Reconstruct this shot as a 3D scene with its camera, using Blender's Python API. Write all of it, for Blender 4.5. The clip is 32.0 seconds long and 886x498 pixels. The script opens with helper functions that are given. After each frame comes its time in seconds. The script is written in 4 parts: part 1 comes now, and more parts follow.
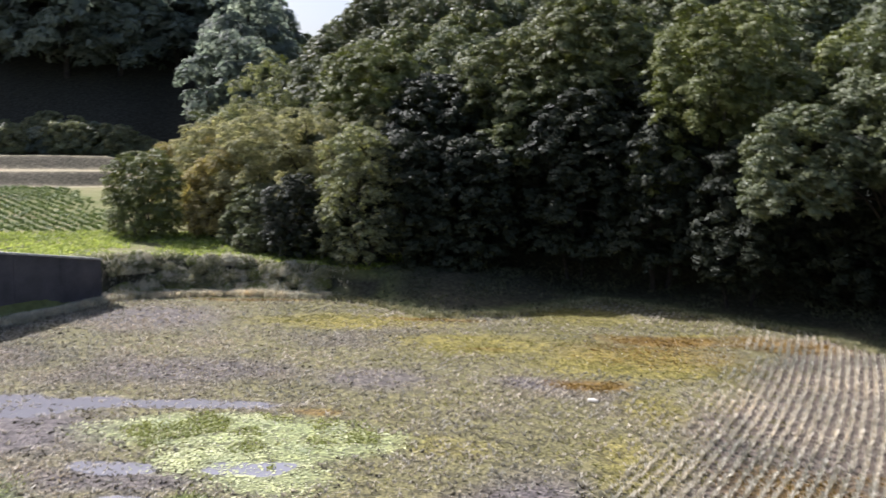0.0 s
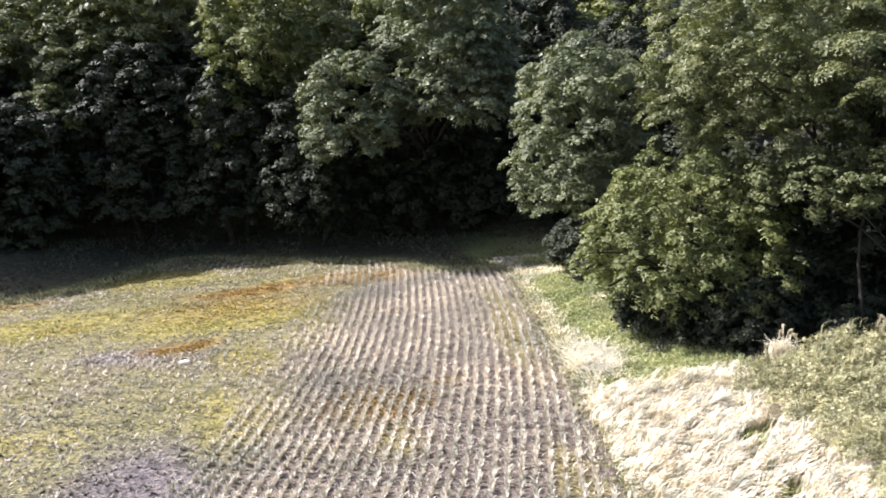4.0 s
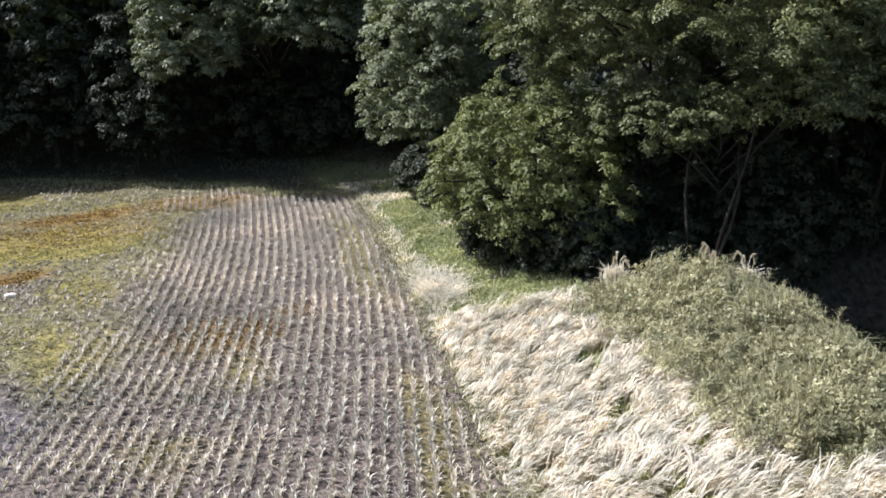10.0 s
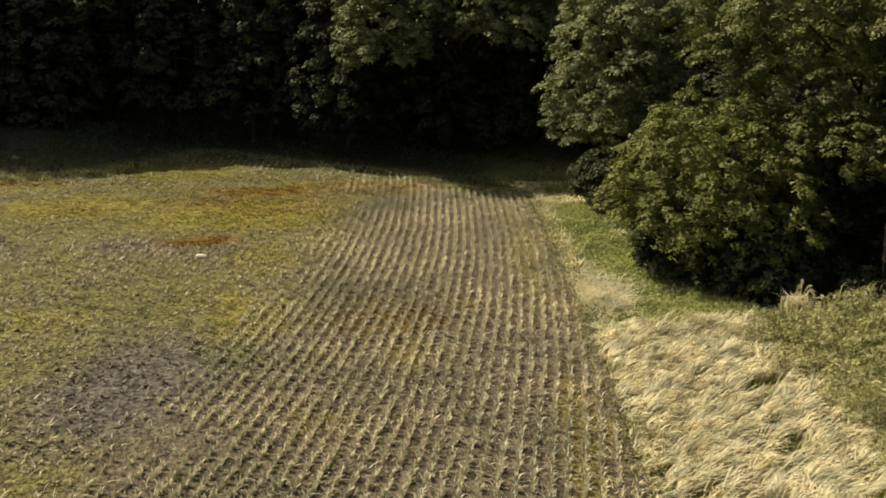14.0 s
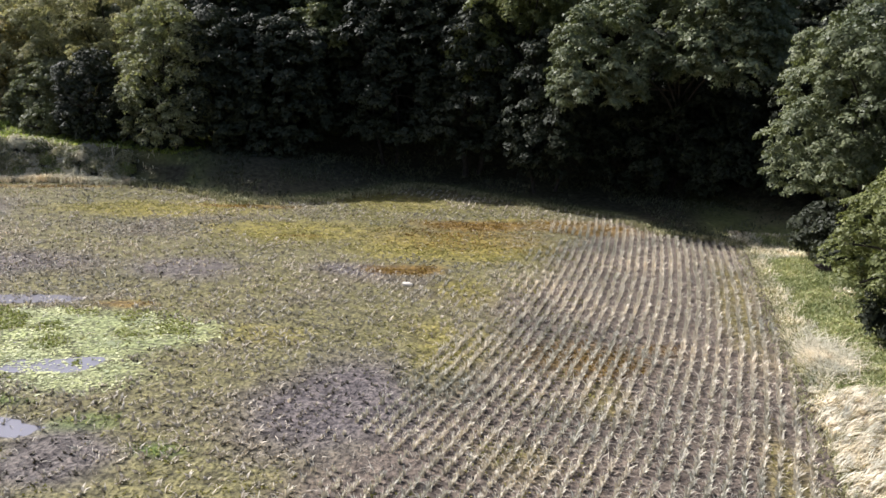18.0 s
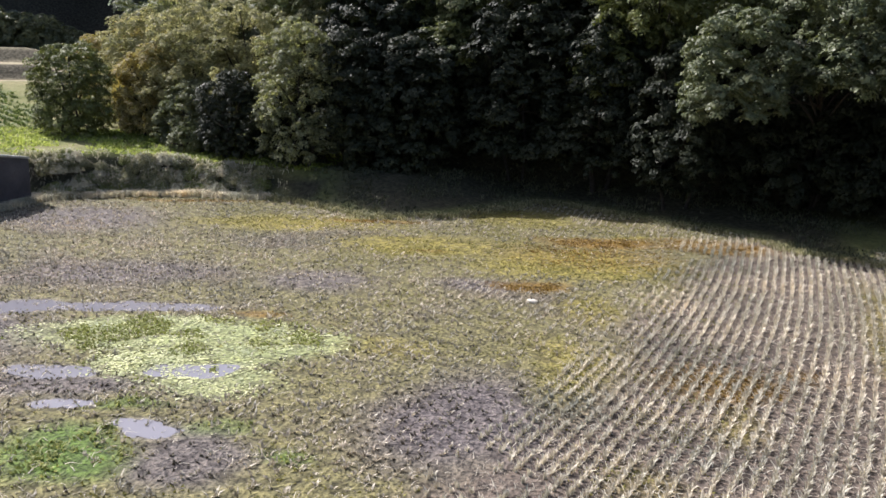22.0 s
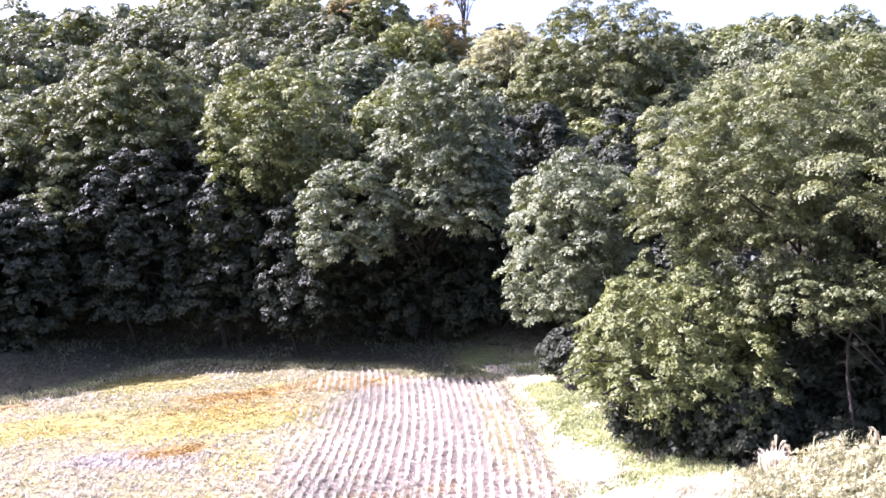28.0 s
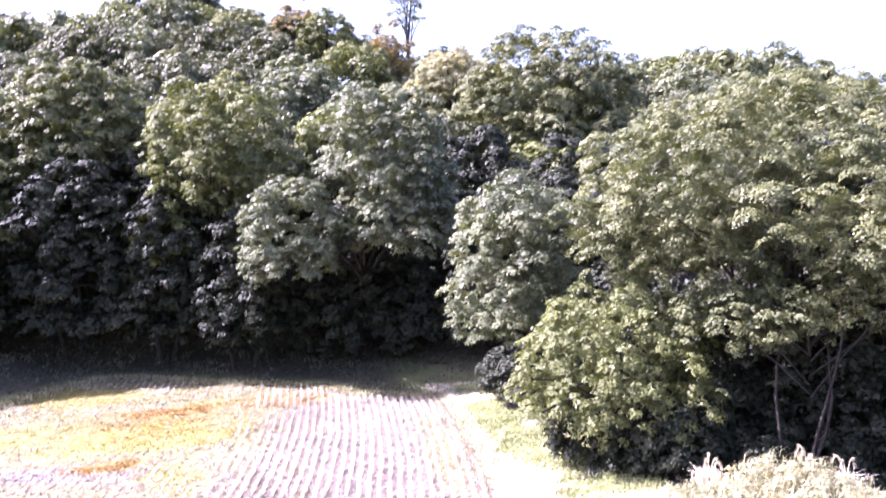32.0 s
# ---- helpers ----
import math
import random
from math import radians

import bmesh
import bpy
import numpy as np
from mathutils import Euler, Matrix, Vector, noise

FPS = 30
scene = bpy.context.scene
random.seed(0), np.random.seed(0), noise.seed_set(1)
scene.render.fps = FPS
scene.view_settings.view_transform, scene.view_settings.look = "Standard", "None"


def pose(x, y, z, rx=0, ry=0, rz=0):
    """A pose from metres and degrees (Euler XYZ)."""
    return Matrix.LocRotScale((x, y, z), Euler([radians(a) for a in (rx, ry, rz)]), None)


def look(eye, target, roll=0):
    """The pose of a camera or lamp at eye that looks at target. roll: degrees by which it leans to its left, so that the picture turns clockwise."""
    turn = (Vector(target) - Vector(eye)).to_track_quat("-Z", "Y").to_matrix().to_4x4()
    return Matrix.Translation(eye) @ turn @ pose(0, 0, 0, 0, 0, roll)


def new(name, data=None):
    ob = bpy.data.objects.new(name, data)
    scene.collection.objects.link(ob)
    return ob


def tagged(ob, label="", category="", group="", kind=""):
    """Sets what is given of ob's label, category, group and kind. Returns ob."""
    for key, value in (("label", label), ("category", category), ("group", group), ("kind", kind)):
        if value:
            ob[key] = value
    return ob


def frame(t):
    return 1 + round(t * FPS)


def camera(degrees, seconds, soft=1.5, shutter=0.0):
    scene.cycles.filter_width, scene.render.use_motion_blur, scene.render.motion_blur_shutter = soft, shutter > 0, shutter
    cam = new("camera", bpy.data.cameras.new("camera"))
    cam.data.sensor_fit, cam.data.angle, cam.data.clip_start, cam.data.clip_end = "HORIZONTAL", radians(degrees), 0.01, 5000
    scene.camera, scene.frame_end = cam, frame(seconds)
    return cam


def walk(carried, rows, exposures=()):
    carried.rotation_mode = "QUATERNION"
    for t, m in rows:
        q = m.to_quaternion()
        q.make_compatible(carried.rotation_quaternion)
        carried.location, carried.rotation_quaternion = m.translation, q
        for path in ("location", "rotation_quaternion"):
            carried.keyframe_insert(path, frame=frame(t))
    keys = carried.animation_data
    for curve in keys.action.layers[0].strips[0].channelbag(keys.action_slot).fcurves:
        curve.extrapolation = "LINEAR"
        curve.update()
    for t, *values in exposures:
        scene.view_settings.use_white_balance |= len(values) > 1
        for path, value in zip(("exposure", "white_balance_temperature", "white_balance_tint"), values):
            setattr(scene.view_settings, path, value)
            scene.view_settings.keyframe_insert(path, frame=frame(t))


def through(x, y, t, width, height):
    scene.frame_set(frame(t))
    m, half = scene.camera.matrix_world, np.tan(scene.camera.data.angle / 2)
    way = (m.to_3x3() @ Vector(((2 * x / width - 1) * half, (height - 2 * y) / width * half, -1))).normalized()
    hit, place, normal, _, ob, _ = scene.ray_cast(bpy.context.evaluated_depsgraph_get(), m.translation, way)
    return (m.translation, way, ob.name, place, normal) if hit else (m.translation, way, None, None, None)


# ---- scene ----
cam = camera(54.8, 32.0, soft=1.55, shutter=0.3)
PATH = [
    (0, (0.258, 0.397, 7.843), (-0.567, 2.202, 7.597), 1.0),
    (0.5, (0.292, 0.343, 7.838), (-0.311, 2.23, 7.563), -2.4),
    (1, (0.31, 0.325, 7.83), (-0.099, 2.257, 7.514), -2.0),
    (1.5, (0.316, 0.325, 7.83), (-0.023, 2.27, 7.507), -2.8),
    (2, (0.328, 0.319, 7.839), (0.065, 2.273, 7.507), -3.2),
    (2.5, (0.374, 0.281, 7.856), (0.145, 2.24, 7.523), -3.3),
    (3, (0.446, 0.227, 7.878), (0.308, 2.197, 7.563), -3.3),
    (3.5, (0.511, 0.182, 7.905), (0.465, 2.153, 7.569), -3.1),
    (4, (0.552, 0.179, 7.931), (0.659, 2.142, 7.559), -2.6),
    (4.5, (0.56, 0.194, 7.957), (0.745, 2.145, 7.555), -0.9),
    (6.5, (0.507, 0.282, 8.122), (0.9, 2.19, 7.669), -0.6),
    (7, (0.498, 0.285, 8.134), (0.898, 2.188, 7.668), -0.6),
    (7.5, (0.491, 0.284, 8.14), (0.895, 2.184, 7.662), -0.4),
    (8, (0.495, 0.285, 8.146), (0.899, 2.187, 7.676), -0.5),
    (8.5, (0.501, 0.259, 8.152), (0.925, 2.157, 7.684), -0.5),
    (9, (0.507, 0.245, 8.15), (0.939, 2.139, 7.675), -0.3),
    (9.5, (0.494, 0.249, 8.136), (0.931, 2.138, 7.645), -0.2),
    (10, (0.491, 0.257, 8.13), (0.942, 2.123, 7.571), -0.1),
    (10.5, (0.496, 0.264, 8.127), (0.957, 2.115, 7.528), 0.0),
    (11, (0.504, 0.285, 8.122), (0.956, 2.131, 7.497), -0.2),
    (11.5, (0.497, 0.295, 8.115), (0.942, 2.131, 7.459), -0.2),
    (12, (0.45, 0.302, 8.106), (0.835, 2.161, 7.477), 0.1),
    (12.5, (0.389, 0.322, 8.085), (0.585, 2.223, 7.495), 0.9),
    (13, (0.356, 0.341, 8.058), (0.48, 2.253, 7.485), 2.4),
    (13.5, (0.341, 0.349, 8.043), (0.493, 2.259, 7.469), 3.1),
    (14, (0.339, 0.345, 8.031), (0.412, 2.262, 7.466), 2.9),
    (14.5, (0.333, 0.34, 8.02), (0.316, 2.259, 7.456), 2.9),
    (15, (0.328, 0.313, 8.007), (0.236, 2.233, 7.455), 3.3),
    (15.5, (0.32, 0.318, 7.992), (0.149, 2.232, 7.44), 3.3),
    (17.5, (0.252, 0.385, 7.916), (-0.117, 2.285, 7.411), 3.0),
    (18, (0.239, 0.398, 7.912), (-0.156, 2.295, 7.416), 3.2),
    (18.5, (0.228, 0.4, 7.911), (-0.205, 2.29, 7.421), 3.1),
    (19, (0.208, 0.406, 7.911), (-0.272, 2.287, 7.428), 3.2),
    (19.5, (0.193, 0.408, 7.912), (-0.316, 2.282, 7.436), 3.3),
    (20, (0.184, 0.406, 7.911), (-0.347, 2.273, 7.432), 3.7),
    (20.5, (0.187, 0.4, 7.907), (-0.399, 2.253, 7.432), 4.1),
    (21, (0.191, 0.41, 7.904), (-0.444, 2.248, 7.438), 3.7),
    (21.5, (0.177, 0.436, 7.899), (-0.486, 2.263, 7.425), 3.1),
    (22, (0.168, 0.446, 7.899), (-0.507, 2.269, 7.427), 2.0),
    (22.5, (0.171, 0.434, 7.906), (-0.506, 2.255, 7.428), 1.5),
    (23, (0.175, 0.42, 7.92), (-0.48, 2.247, 7.436), 1.7),
    (23.5, (0.191, 0.368, 7.938), (-0.385, 2.23, 7.486), 1.4),
    (24, (0.196, 0.31, 7.958), (-0.305, 2.2, 7.537), 1.0),
    (24.5, (0.205, 0.265, 7.98), (-0.257, 2.169, 7.58), 0.4),
    (25, (0.234, 0.192, 8.012), (-0.116, 2.133, 7.683), -0.5),
    (25.5, (0.271, 0.111, 8.045), (0.084, 2.087, 7.804), -0.8),
    (26, (0.298, 0.037, 8.065), (0.32, 2.028, 7.872), -0.4),
    (26.5, (0.321, -0.05, 8.06), (0.452, 1.941, 7.925), -1.4),
    (28.5, (0.269, -0.362, 7.858), (0.422, 1.628, 7.74), -1.4),
    (29, (0.236, -0.396, 7.841), (0.429, 1.591, 7.719), -1.0),
    (29.5, (0.202, -0.441, 7.832), (0.421, 1.543, 7.709), -0.7),
    (30, (0.183, -0.527, 7.83), (0.451, 1.455, 7.828), -1.8),
    (30.5, (0.158, -0.591, 7.832), (0.439, 1.389, 7.893), -2.4),
    (31, (0.118, -0.613, 7.837), (0.432, 1.361, 7.915), -1.5),
    (31.5, (0.069, -0.599, 7.843), (0.399, 1.373, 7.907), -1.4),
    (32, (0.013, -0.551, 7.85), (0.304, 1.426, 7.777), -0.0),
]

EXPOSURE = [(0, 0.8, 6000, 16), (1, 1.3, 6000, 16), (2, 1.35, 6000, 18), (3, 1.3, 6000, 18), (4, 1.28, 6000, 18), (7, 0.8, 5800, 17), (9, 0.75, 5700, 17), (10, 0.7, 5700, 17), (11, 0.4, 5700, 17), (12, 0.02, 7900, 1),
            (13, -0.05, 9500, -4), (15.5, 0.0, 9500, -4), (17.5, 0.55, 6100, 14), (23, 0.7, 6100, 16), (24, 0.75, 6050, 16), (25, 1.05, 6000, 17), (26, 1.75, 5800, 24), (27.5, 2.25, 5600, 36), (29, 2.55, 5650, 47), (30.5, 2.72, 5500, 52), (32, 2.6, 5550, 50)]
walk(cam, [(t, look(e, g, r)) for t, e, g, r in PATH], EXPOSURE)

# ---- world and sun ----
SUN_LEFT, SUN_HIGH = 76.0, 45.0
world = bpy.data.worlds.new("sky")
scene.world = world
world.use_nodes = True
wn = world.node_tree
sky = wn.nodes.new("ShaderNodeTexSky")
sky.sky_type = "NISHITA"
sky.sun_disc = False
sky.sun_elevation = radians(SUN_HIGH)
sky.sun_rotation = radians(-SUN_LEFT)
sky.air_density, sky.dust_density, sky.ozone_density = 1.0, 4.0, 0.6
wn.links.new(sky.outputs[0], wn.nodes["Background"].inputs[0])
wn.nodes["Background"].inputs[1].default_value = 0.095
TO_SUN = Vector((-math.sin(radians(SUN_LEFT)) * math.cos(radians(SUN_HIGH)),
                 math.cos(radians(SUN_LEFT)) * math.cos(radians(SUN_HIGH)), math.sin(radians(SUN_HIGH))))
lamp = bpy.data.lights.new("sun", "SUN")
lamp.energy, lamp.angle, lamp.color = 4.8, radians(0.53), (1.0, 0.96, 0.9)
sun = new("sun", lamp)
sun.matrix_world = look(TO_SUN * 200, (0, 0, 0))

# ---- noise and shapes in numbers ----
TABLE = np.random.RandomState(7).rand(256, 256)


def vnoise(x, y, seed=0):
    """Smooth noise from 0 to 1 on a unit lattice."""
    x, y = np.asarray(x, float) + 17.3 * seed, np.asarray(y, float) + 41.7 * seed
    i, j = np.floor(x).astype(int), np.floor(y).astype(int)
    u, v = x - i, y - j
    u, v = u * u * (3 - 2 * u), v * v * (3 - 2 * v)
    a, b = TABLE[i % 256, j % 256], TABLE[(i + 1) % 256, j % 256]
    c, d = TABLE[i % 256, (j + 1) % 256], TABLE[(i + 1) % 256, (j + 1) % 256]
    return (a * (1 - u) + b * u) * (1 - v) + (c * (1 - u) + d * u) * v


def fbm(x, y, size, seed=0, octaves=4):
    """Noise of several sizes, about -0.5 to 0.5; size in metres of the largest."""
    total, amp, norm = 0.0, 1.0, 0.0
    x, y = np.asarray(x, float) / size, np.asarray(y, float) / size
    for n in range(octaves):
        total = total + amp * vnoise(x * 2**n, y * 2**n, seed + n)
        norm += amp
        amp *= 0.55
    return total / norm - 0.5


def smooth(a, b, v):
    u = np.clip((np.asarray(v, float) - a) / (b - a), 0, 1)
    return u * u * (3 - 2 * u)


# ---- materials ----
def material(name, rough=0.8, spec=0.3):
    m = bpy.data.materials.new(name)
    m.use_nodes = True
    b = m.node_tree.nodes["Principled BSDF"]
    b.inputs["Roughness"].default_value = rough
    b.inputs["Specular IOR Level"].default_value = spec
    return m, m.node_tree, b


def ramp(tree, fac, stops):
    r = tree.nodes.new("ShaderNodeValToRGB")
    while len(r.color_ramp.elements) < len(stops):
        r.color_ramp.elements.new(0.5)
    for e, (p, c) in zip(r.color_ramp.elements, stops):
        e.position, e.color = p, (*c, 1)
    tree.links.new(fac, r.inputs[0])
    return r.outputs[0]


def noise_of(tree, scale, detail=4.0, coords="Object"):
    c = tree.nodes.new("ShaderNodeTexCoord")
    n = tree.nodes.new("ShaderNodeTexNoise")
    n.inputs["Scale"].default_value, n.inputs["Detail"].default_value = scale, detail
    tree.links.new(c.outputs[coords], n.inputs["Vector"])
    return n.outputs["Fac"]


def blend(tree, kind, fac, a, b):
    m = tree.nodes.new("ShaderNodeMix")
    m.data_type, m.blend_type = "RGBA", kind
    for socket, value in ((m.inputs["Factor"], fac), (m.inputs["A"], a), (m.inputs["B"], b)):
        if isinstance(value, bpy.types.NodeSocket):
            tree.links.new(value, socket)
        elif isinstance(value, tuple):
            socket.default_value = (*value, 1)
        else:
            socket.default_value = value
    return m.outputs["Result"]


def bump(tree, bsdf, height, strength, distance):
    b = tree.nodes.new("ShaderNodeBump")
    b.inputs["Strength"].default_value, b.inputs["Distance"].default_value = strength, distance
    tree.links.new(height, b.inputs["Height"])
    tree.links.new(b.outputs[0], bsdf.inputs["Normal"])


def leaf_material(name, dark, mid, light, rough=0.6, through=0.28, clump=0.5, glow=(1.25, 1.3, 0.65)):
    """Leaves: a colour of its own for each leaf, drifting from clump to clump, glossy and letting some light through."""
    m, t, b = material(name, rough, 0.28)
    g = t.nodes.new("ShaderNodeNewGeometry")
    per_leaf = ramp(t, g.outputs["Random Per Island"], [(0.0, dark), (0.5, mid), (1.0, light)])
    drift = ramp(t, noise_of(t, clump, 2.0), [(0.3, (0.62, 0.66, 0.6)), (0.7, (1.3, 1.25, 1.1))])
    colour = blend(t, "MULTIPLY", 1.0, per_leaf, drift)
    t.links.new(colour, b.inputs["Base Color"])
    tr = t.nodes.new("ShaderNodeBsdfTranslucent")
    t.links.new(blend(t, "MULTIPLY", 1.0, colour, glow), tr.inputs["Color"])
    mix = t.nodes.new("ShaderNodeMixShader")
    mix.inputs[0].default_value = through
    t.links.new(b.outputs[0], mix.inputs[1])
    t.links.new(tr.outputs[0], mix.inputs[2])
    t.links.new(mix.outputs[0], t.nodes["Material Output"].inputs["Surface"])
    return m


def bark_material(name, a, b_):
    m, t, b = material(name, 0.9, 0.2)
    n = noise_of(t, 6.0, 6.0)
    t.links.new(ramp(t, n, [(0.3, a), (0.7, b_)]), b.inputs["Base Color"])
    bump(t, b, n, 0.6, 0.03)
    return m


# green darkened to near black for the shade under and between the trees
LEAF_SHADED = leaf_material("leaf green in shade", (0.02, 0.026, 0.015), (0.029, 0.036, 0.021), (0.043, 0.051, 0.03), 0.6, 0.1)
LEAF_GREY = leaf_material("leaf grey green", (0.098, 0.118, 0.068), (0.133, 0.154, 0.092), (0.192, 0.212, 0.135), 0.5, 0.2)
LEAF_OLIVE = leaf_material("leaf olive", (0.08, 0.096, 0.04), (0.12, 0.136, 0.06), (0.188, 0.2, 0.1), 0.5, 0.2)
LEAF_FRESH = leaf_material("leaf fresh green", (0.097, 0.115, 0.042), (0.133, 0.152, 0.058), (0.19, 0.206, 0.09), 0.5, 0.22)
# olive darkened to stand for the weaker light on the hillside
LEAF_OLIVE_DIM = leaf_material("leaf olive dimmed", (0.058, 0.068, 0.035), (0.085, 0.098, 0.052), (0.135, 0.145, 0.081), 0.55, 0.18)
LEAF_RUST = leaf_material("leaf rust", (0.1, 0.12, 0.05), (0.22, 0.15, 0.065), (0.27, 0.22, 0.09), 0.6, 0.28, 0.9)
LEAF_PALE = leaf_material("leaf pale yellow green", (0.2, 0.2, 0.12), (0.31, 0.305, 0.185), (0.44, 0.43, 0.29), 0.6, 0.5, 0.5, (1.15, 1.15, 0.85))
LEAF_SILVER = leaf_material("leaf silver green", (0.13, 0.14, 0.09), (0.21, 0.22, 0.14), (0.33, 0.34, 0.24), 0.5, 0.4)
# leaf colour paled and blued to stand for haze before the far hill
LEAF_HAZE = leaf_material("leaf blue green with haze", (0.16, 0.185, 0.17), (0.24, 0.27, 0.245), (0.33, 0.36, 0.33), 0.6, 0.6, 0.3, (1.2, 1.25, 1.1))
LEAF_TAN = leaf_material("leaf faded tan", (0.2, 0.16, 0.08), (0.31, 0.26, 0.13), (0.42, 0.37, 0.22), 0.6, 0.4)
BARK = bark_material("bark", (0.024, 0.02, 0.017), (0.065, 0.056, 0.048))


def blade_material(name, dark, mid, light, through=0.3, rough=0.6, patch=0.25):
    return leaf_material(name, dark, mid, light, rough, through, patch, (1.05, 1.0, 0.85))


STRAW = blade_material("pale straw", (0.4, 0.365, 0.325), (0.6, 0.56, 0.505), (0.76, 0.725, 0.67), 0.2)
STUBBLE = blade_material("weathered stubble", (0.28, 0.25, 0.22), (0.46, 0.42, 0.38), (0.68, 0.63, 0.58), 0.2)
DRYGRASS = blade_material("dry grass", (0.55, 0.49, 0.4), (0.74, 0.69, 0.6), (0.85, 0.82, 0.75), 0.3, 0.6, 0.9)
BLEACHED = blade_material("bleached grass", (0.47, 0.42, 0.355), (0.7, 0.655, 0.59), (0.83, 0.8, 0.75), 0.35, 0.6, 2.5)
GRASS = blade_material("grass", (0.15, 0.19, 0.06), (0.26, 0.3, 0.105), (0.42, 0.43, 0.2), 0.35)
WEED = blade_material("weeds", (0.155, 0.16, 0.085), (0.325, 0.32, 0.19), (0.55, 0.53, 0.38), 0.35, 0.6, 0.9)
DEADSTEM = blade_material("dead grey stems", (0.5, 0.48, 0.43), (0.68, 0.66, 0.6), (0.82, 0.8, 0.75), 0.45)
LAWN = blade_material("bright grass", (0.2, 0.27, 0.06), (0.32, 0.4, 0.1), (0.46, 0.52, 0.2), 0.5)
LEVEE = blade_material("levee grass", (0.19, 0.235, 0.1), (0.31, 0.35, 0.17), (0.48, 0.49, 0.3), 0.35, 0.6, 0.7)
# grass colour darkened to stand for the shade of the wood
SHADEGRASS = blade_material("grass in shade colour", (0.07, 0.08, 0.045), (0.12, 0.13, 0.08), (0.19, 0.19, 0.13), 0.2)
DARKSTUB = blade_material("rotting stubble", (0.055, 0.047, 0.037), (0.11, 0.095, 0.075), (0.26, 0.235, 0.19), 0.12)
MOSS = blade_material("yellow moss", (0.13, 0.127, 0.03), (0.215, 0.207, 0.056), (0.32, 0.305, 0.11), 0.3)
RUSTMOSS = blade_material("rusty weed", (0.11, 0.06, 0.014), (0.2, 0.122, 0.024), (0.31, 0.22, 0.045), 0.3)
PONDWEED = blade_material("green pond weed", (0.19, 0.22, 0.05), (0.31, 0.35, 0.1), (0.43, 0.46, 0.19), 0.3)
PALEWEED = blade_material("floating pale weed", (0.32, 0.35, 0.16), (0.47, 0.5, 0.28), (0.64, 0.66, 0.45), 0.1, 0.6, 0.9)

# ---- ground ----
RIM = [(-31, -14), (-31, 24.5), (-31.4, 31), (-29.5, 33.3), (-27, 35.2), (-22.8, 36.7), (-19.5, 36.4), (-16.3, 34.8), (-13.2, 36.8),
       (-11.2, 40.4), (-10.6, 42.4), (-8.1, 42.5), (-6.2, 41.4), (-3.6, 40.4), (0, 39.4), (1.9, 36.9), (5.2, 36.3), (5.15, 28), (5.05, 22), (4.8, 17), (4.5, 12), (4.2, 4), (4.0, -14)]


def inside_rim(x, y):
    """How far inside the field's rim, in metres; negative outside."""
    x, y = np.asarray(x, float), np.asarray(y, float)
    far, odd = np.full(x.shape, 1e9), np.zeros(x.shape, bool)
    for (ax, ay), (bx, by) in zip(RIM, RIM[1:] + RIM[:1]):
        dx, dy = bx - ax, by - ay
        u = np.clip(((x - ax) * dx + (y - ay) * dy) / (dx * dx + dy * dy), 0, 1)
        far = np.minimum(far, np.hypot(x - ax - u * dx, y - ay - u * dy))
        cross = ((ay > y) != (by > y)) & (x < (bx - ax) * (y - ay) / ((by - ay) or 1e-9) + ax)
        odd ^= cross
    return np.where(odd, far, -far)


# the skyline of the hills: degrees to the left, degrees above the eye of the tree tops, and how far off the ridge stands
RIDGE = [(-60, 7.5, 80), (-36.8, 7.9, 130), (-34.7, 8.5, 135), (-31.6, 9.5, 140), (-28.9, 10.3, 145), (-25, 10.7, 145), (-19, 10.5, 120), (-17, 10.2, 80), (-14, 10.2, 78),
         (-9.1, 11.5, 85), (-3.9, 13.8, 78), (-0.9, 15.1, 72), (1.5, 15.3, 76), (5, 15.3, 85), (9.6, 15.6, 112), (12.9, 14.3, 115), (15.5, 12.9, 112), (18.3, 12.3, 100), (24, 12.0, 90), (29, 10.5, 85),
         (31.6, 8.6, 95), (33.8, 7.0, 150), (35.2, 7.0, 150), (37, 9.5, 130), (42, 13.0, 130), (55, 14, 140), (75, 13, 120), (120, 6, 120), (180, 3, 140)]


def polar(x, y):
    return np.degrees(np.arctan2(-np.asarray(x, float), np.asarray(y, float))), np.hypot(x, y)


def hill_foot(az):
    """How far off the hill begins."""
    return np.interp(az, [-180, -90, -60, -35, -20, -8, 0, 12, 24, 29, 33, 37, 42, 60, 120, 180], [60, 50, 36, 34, 37, 43, 46, 47, 49, 54, 64, 80, 98, 105, 100, 90])


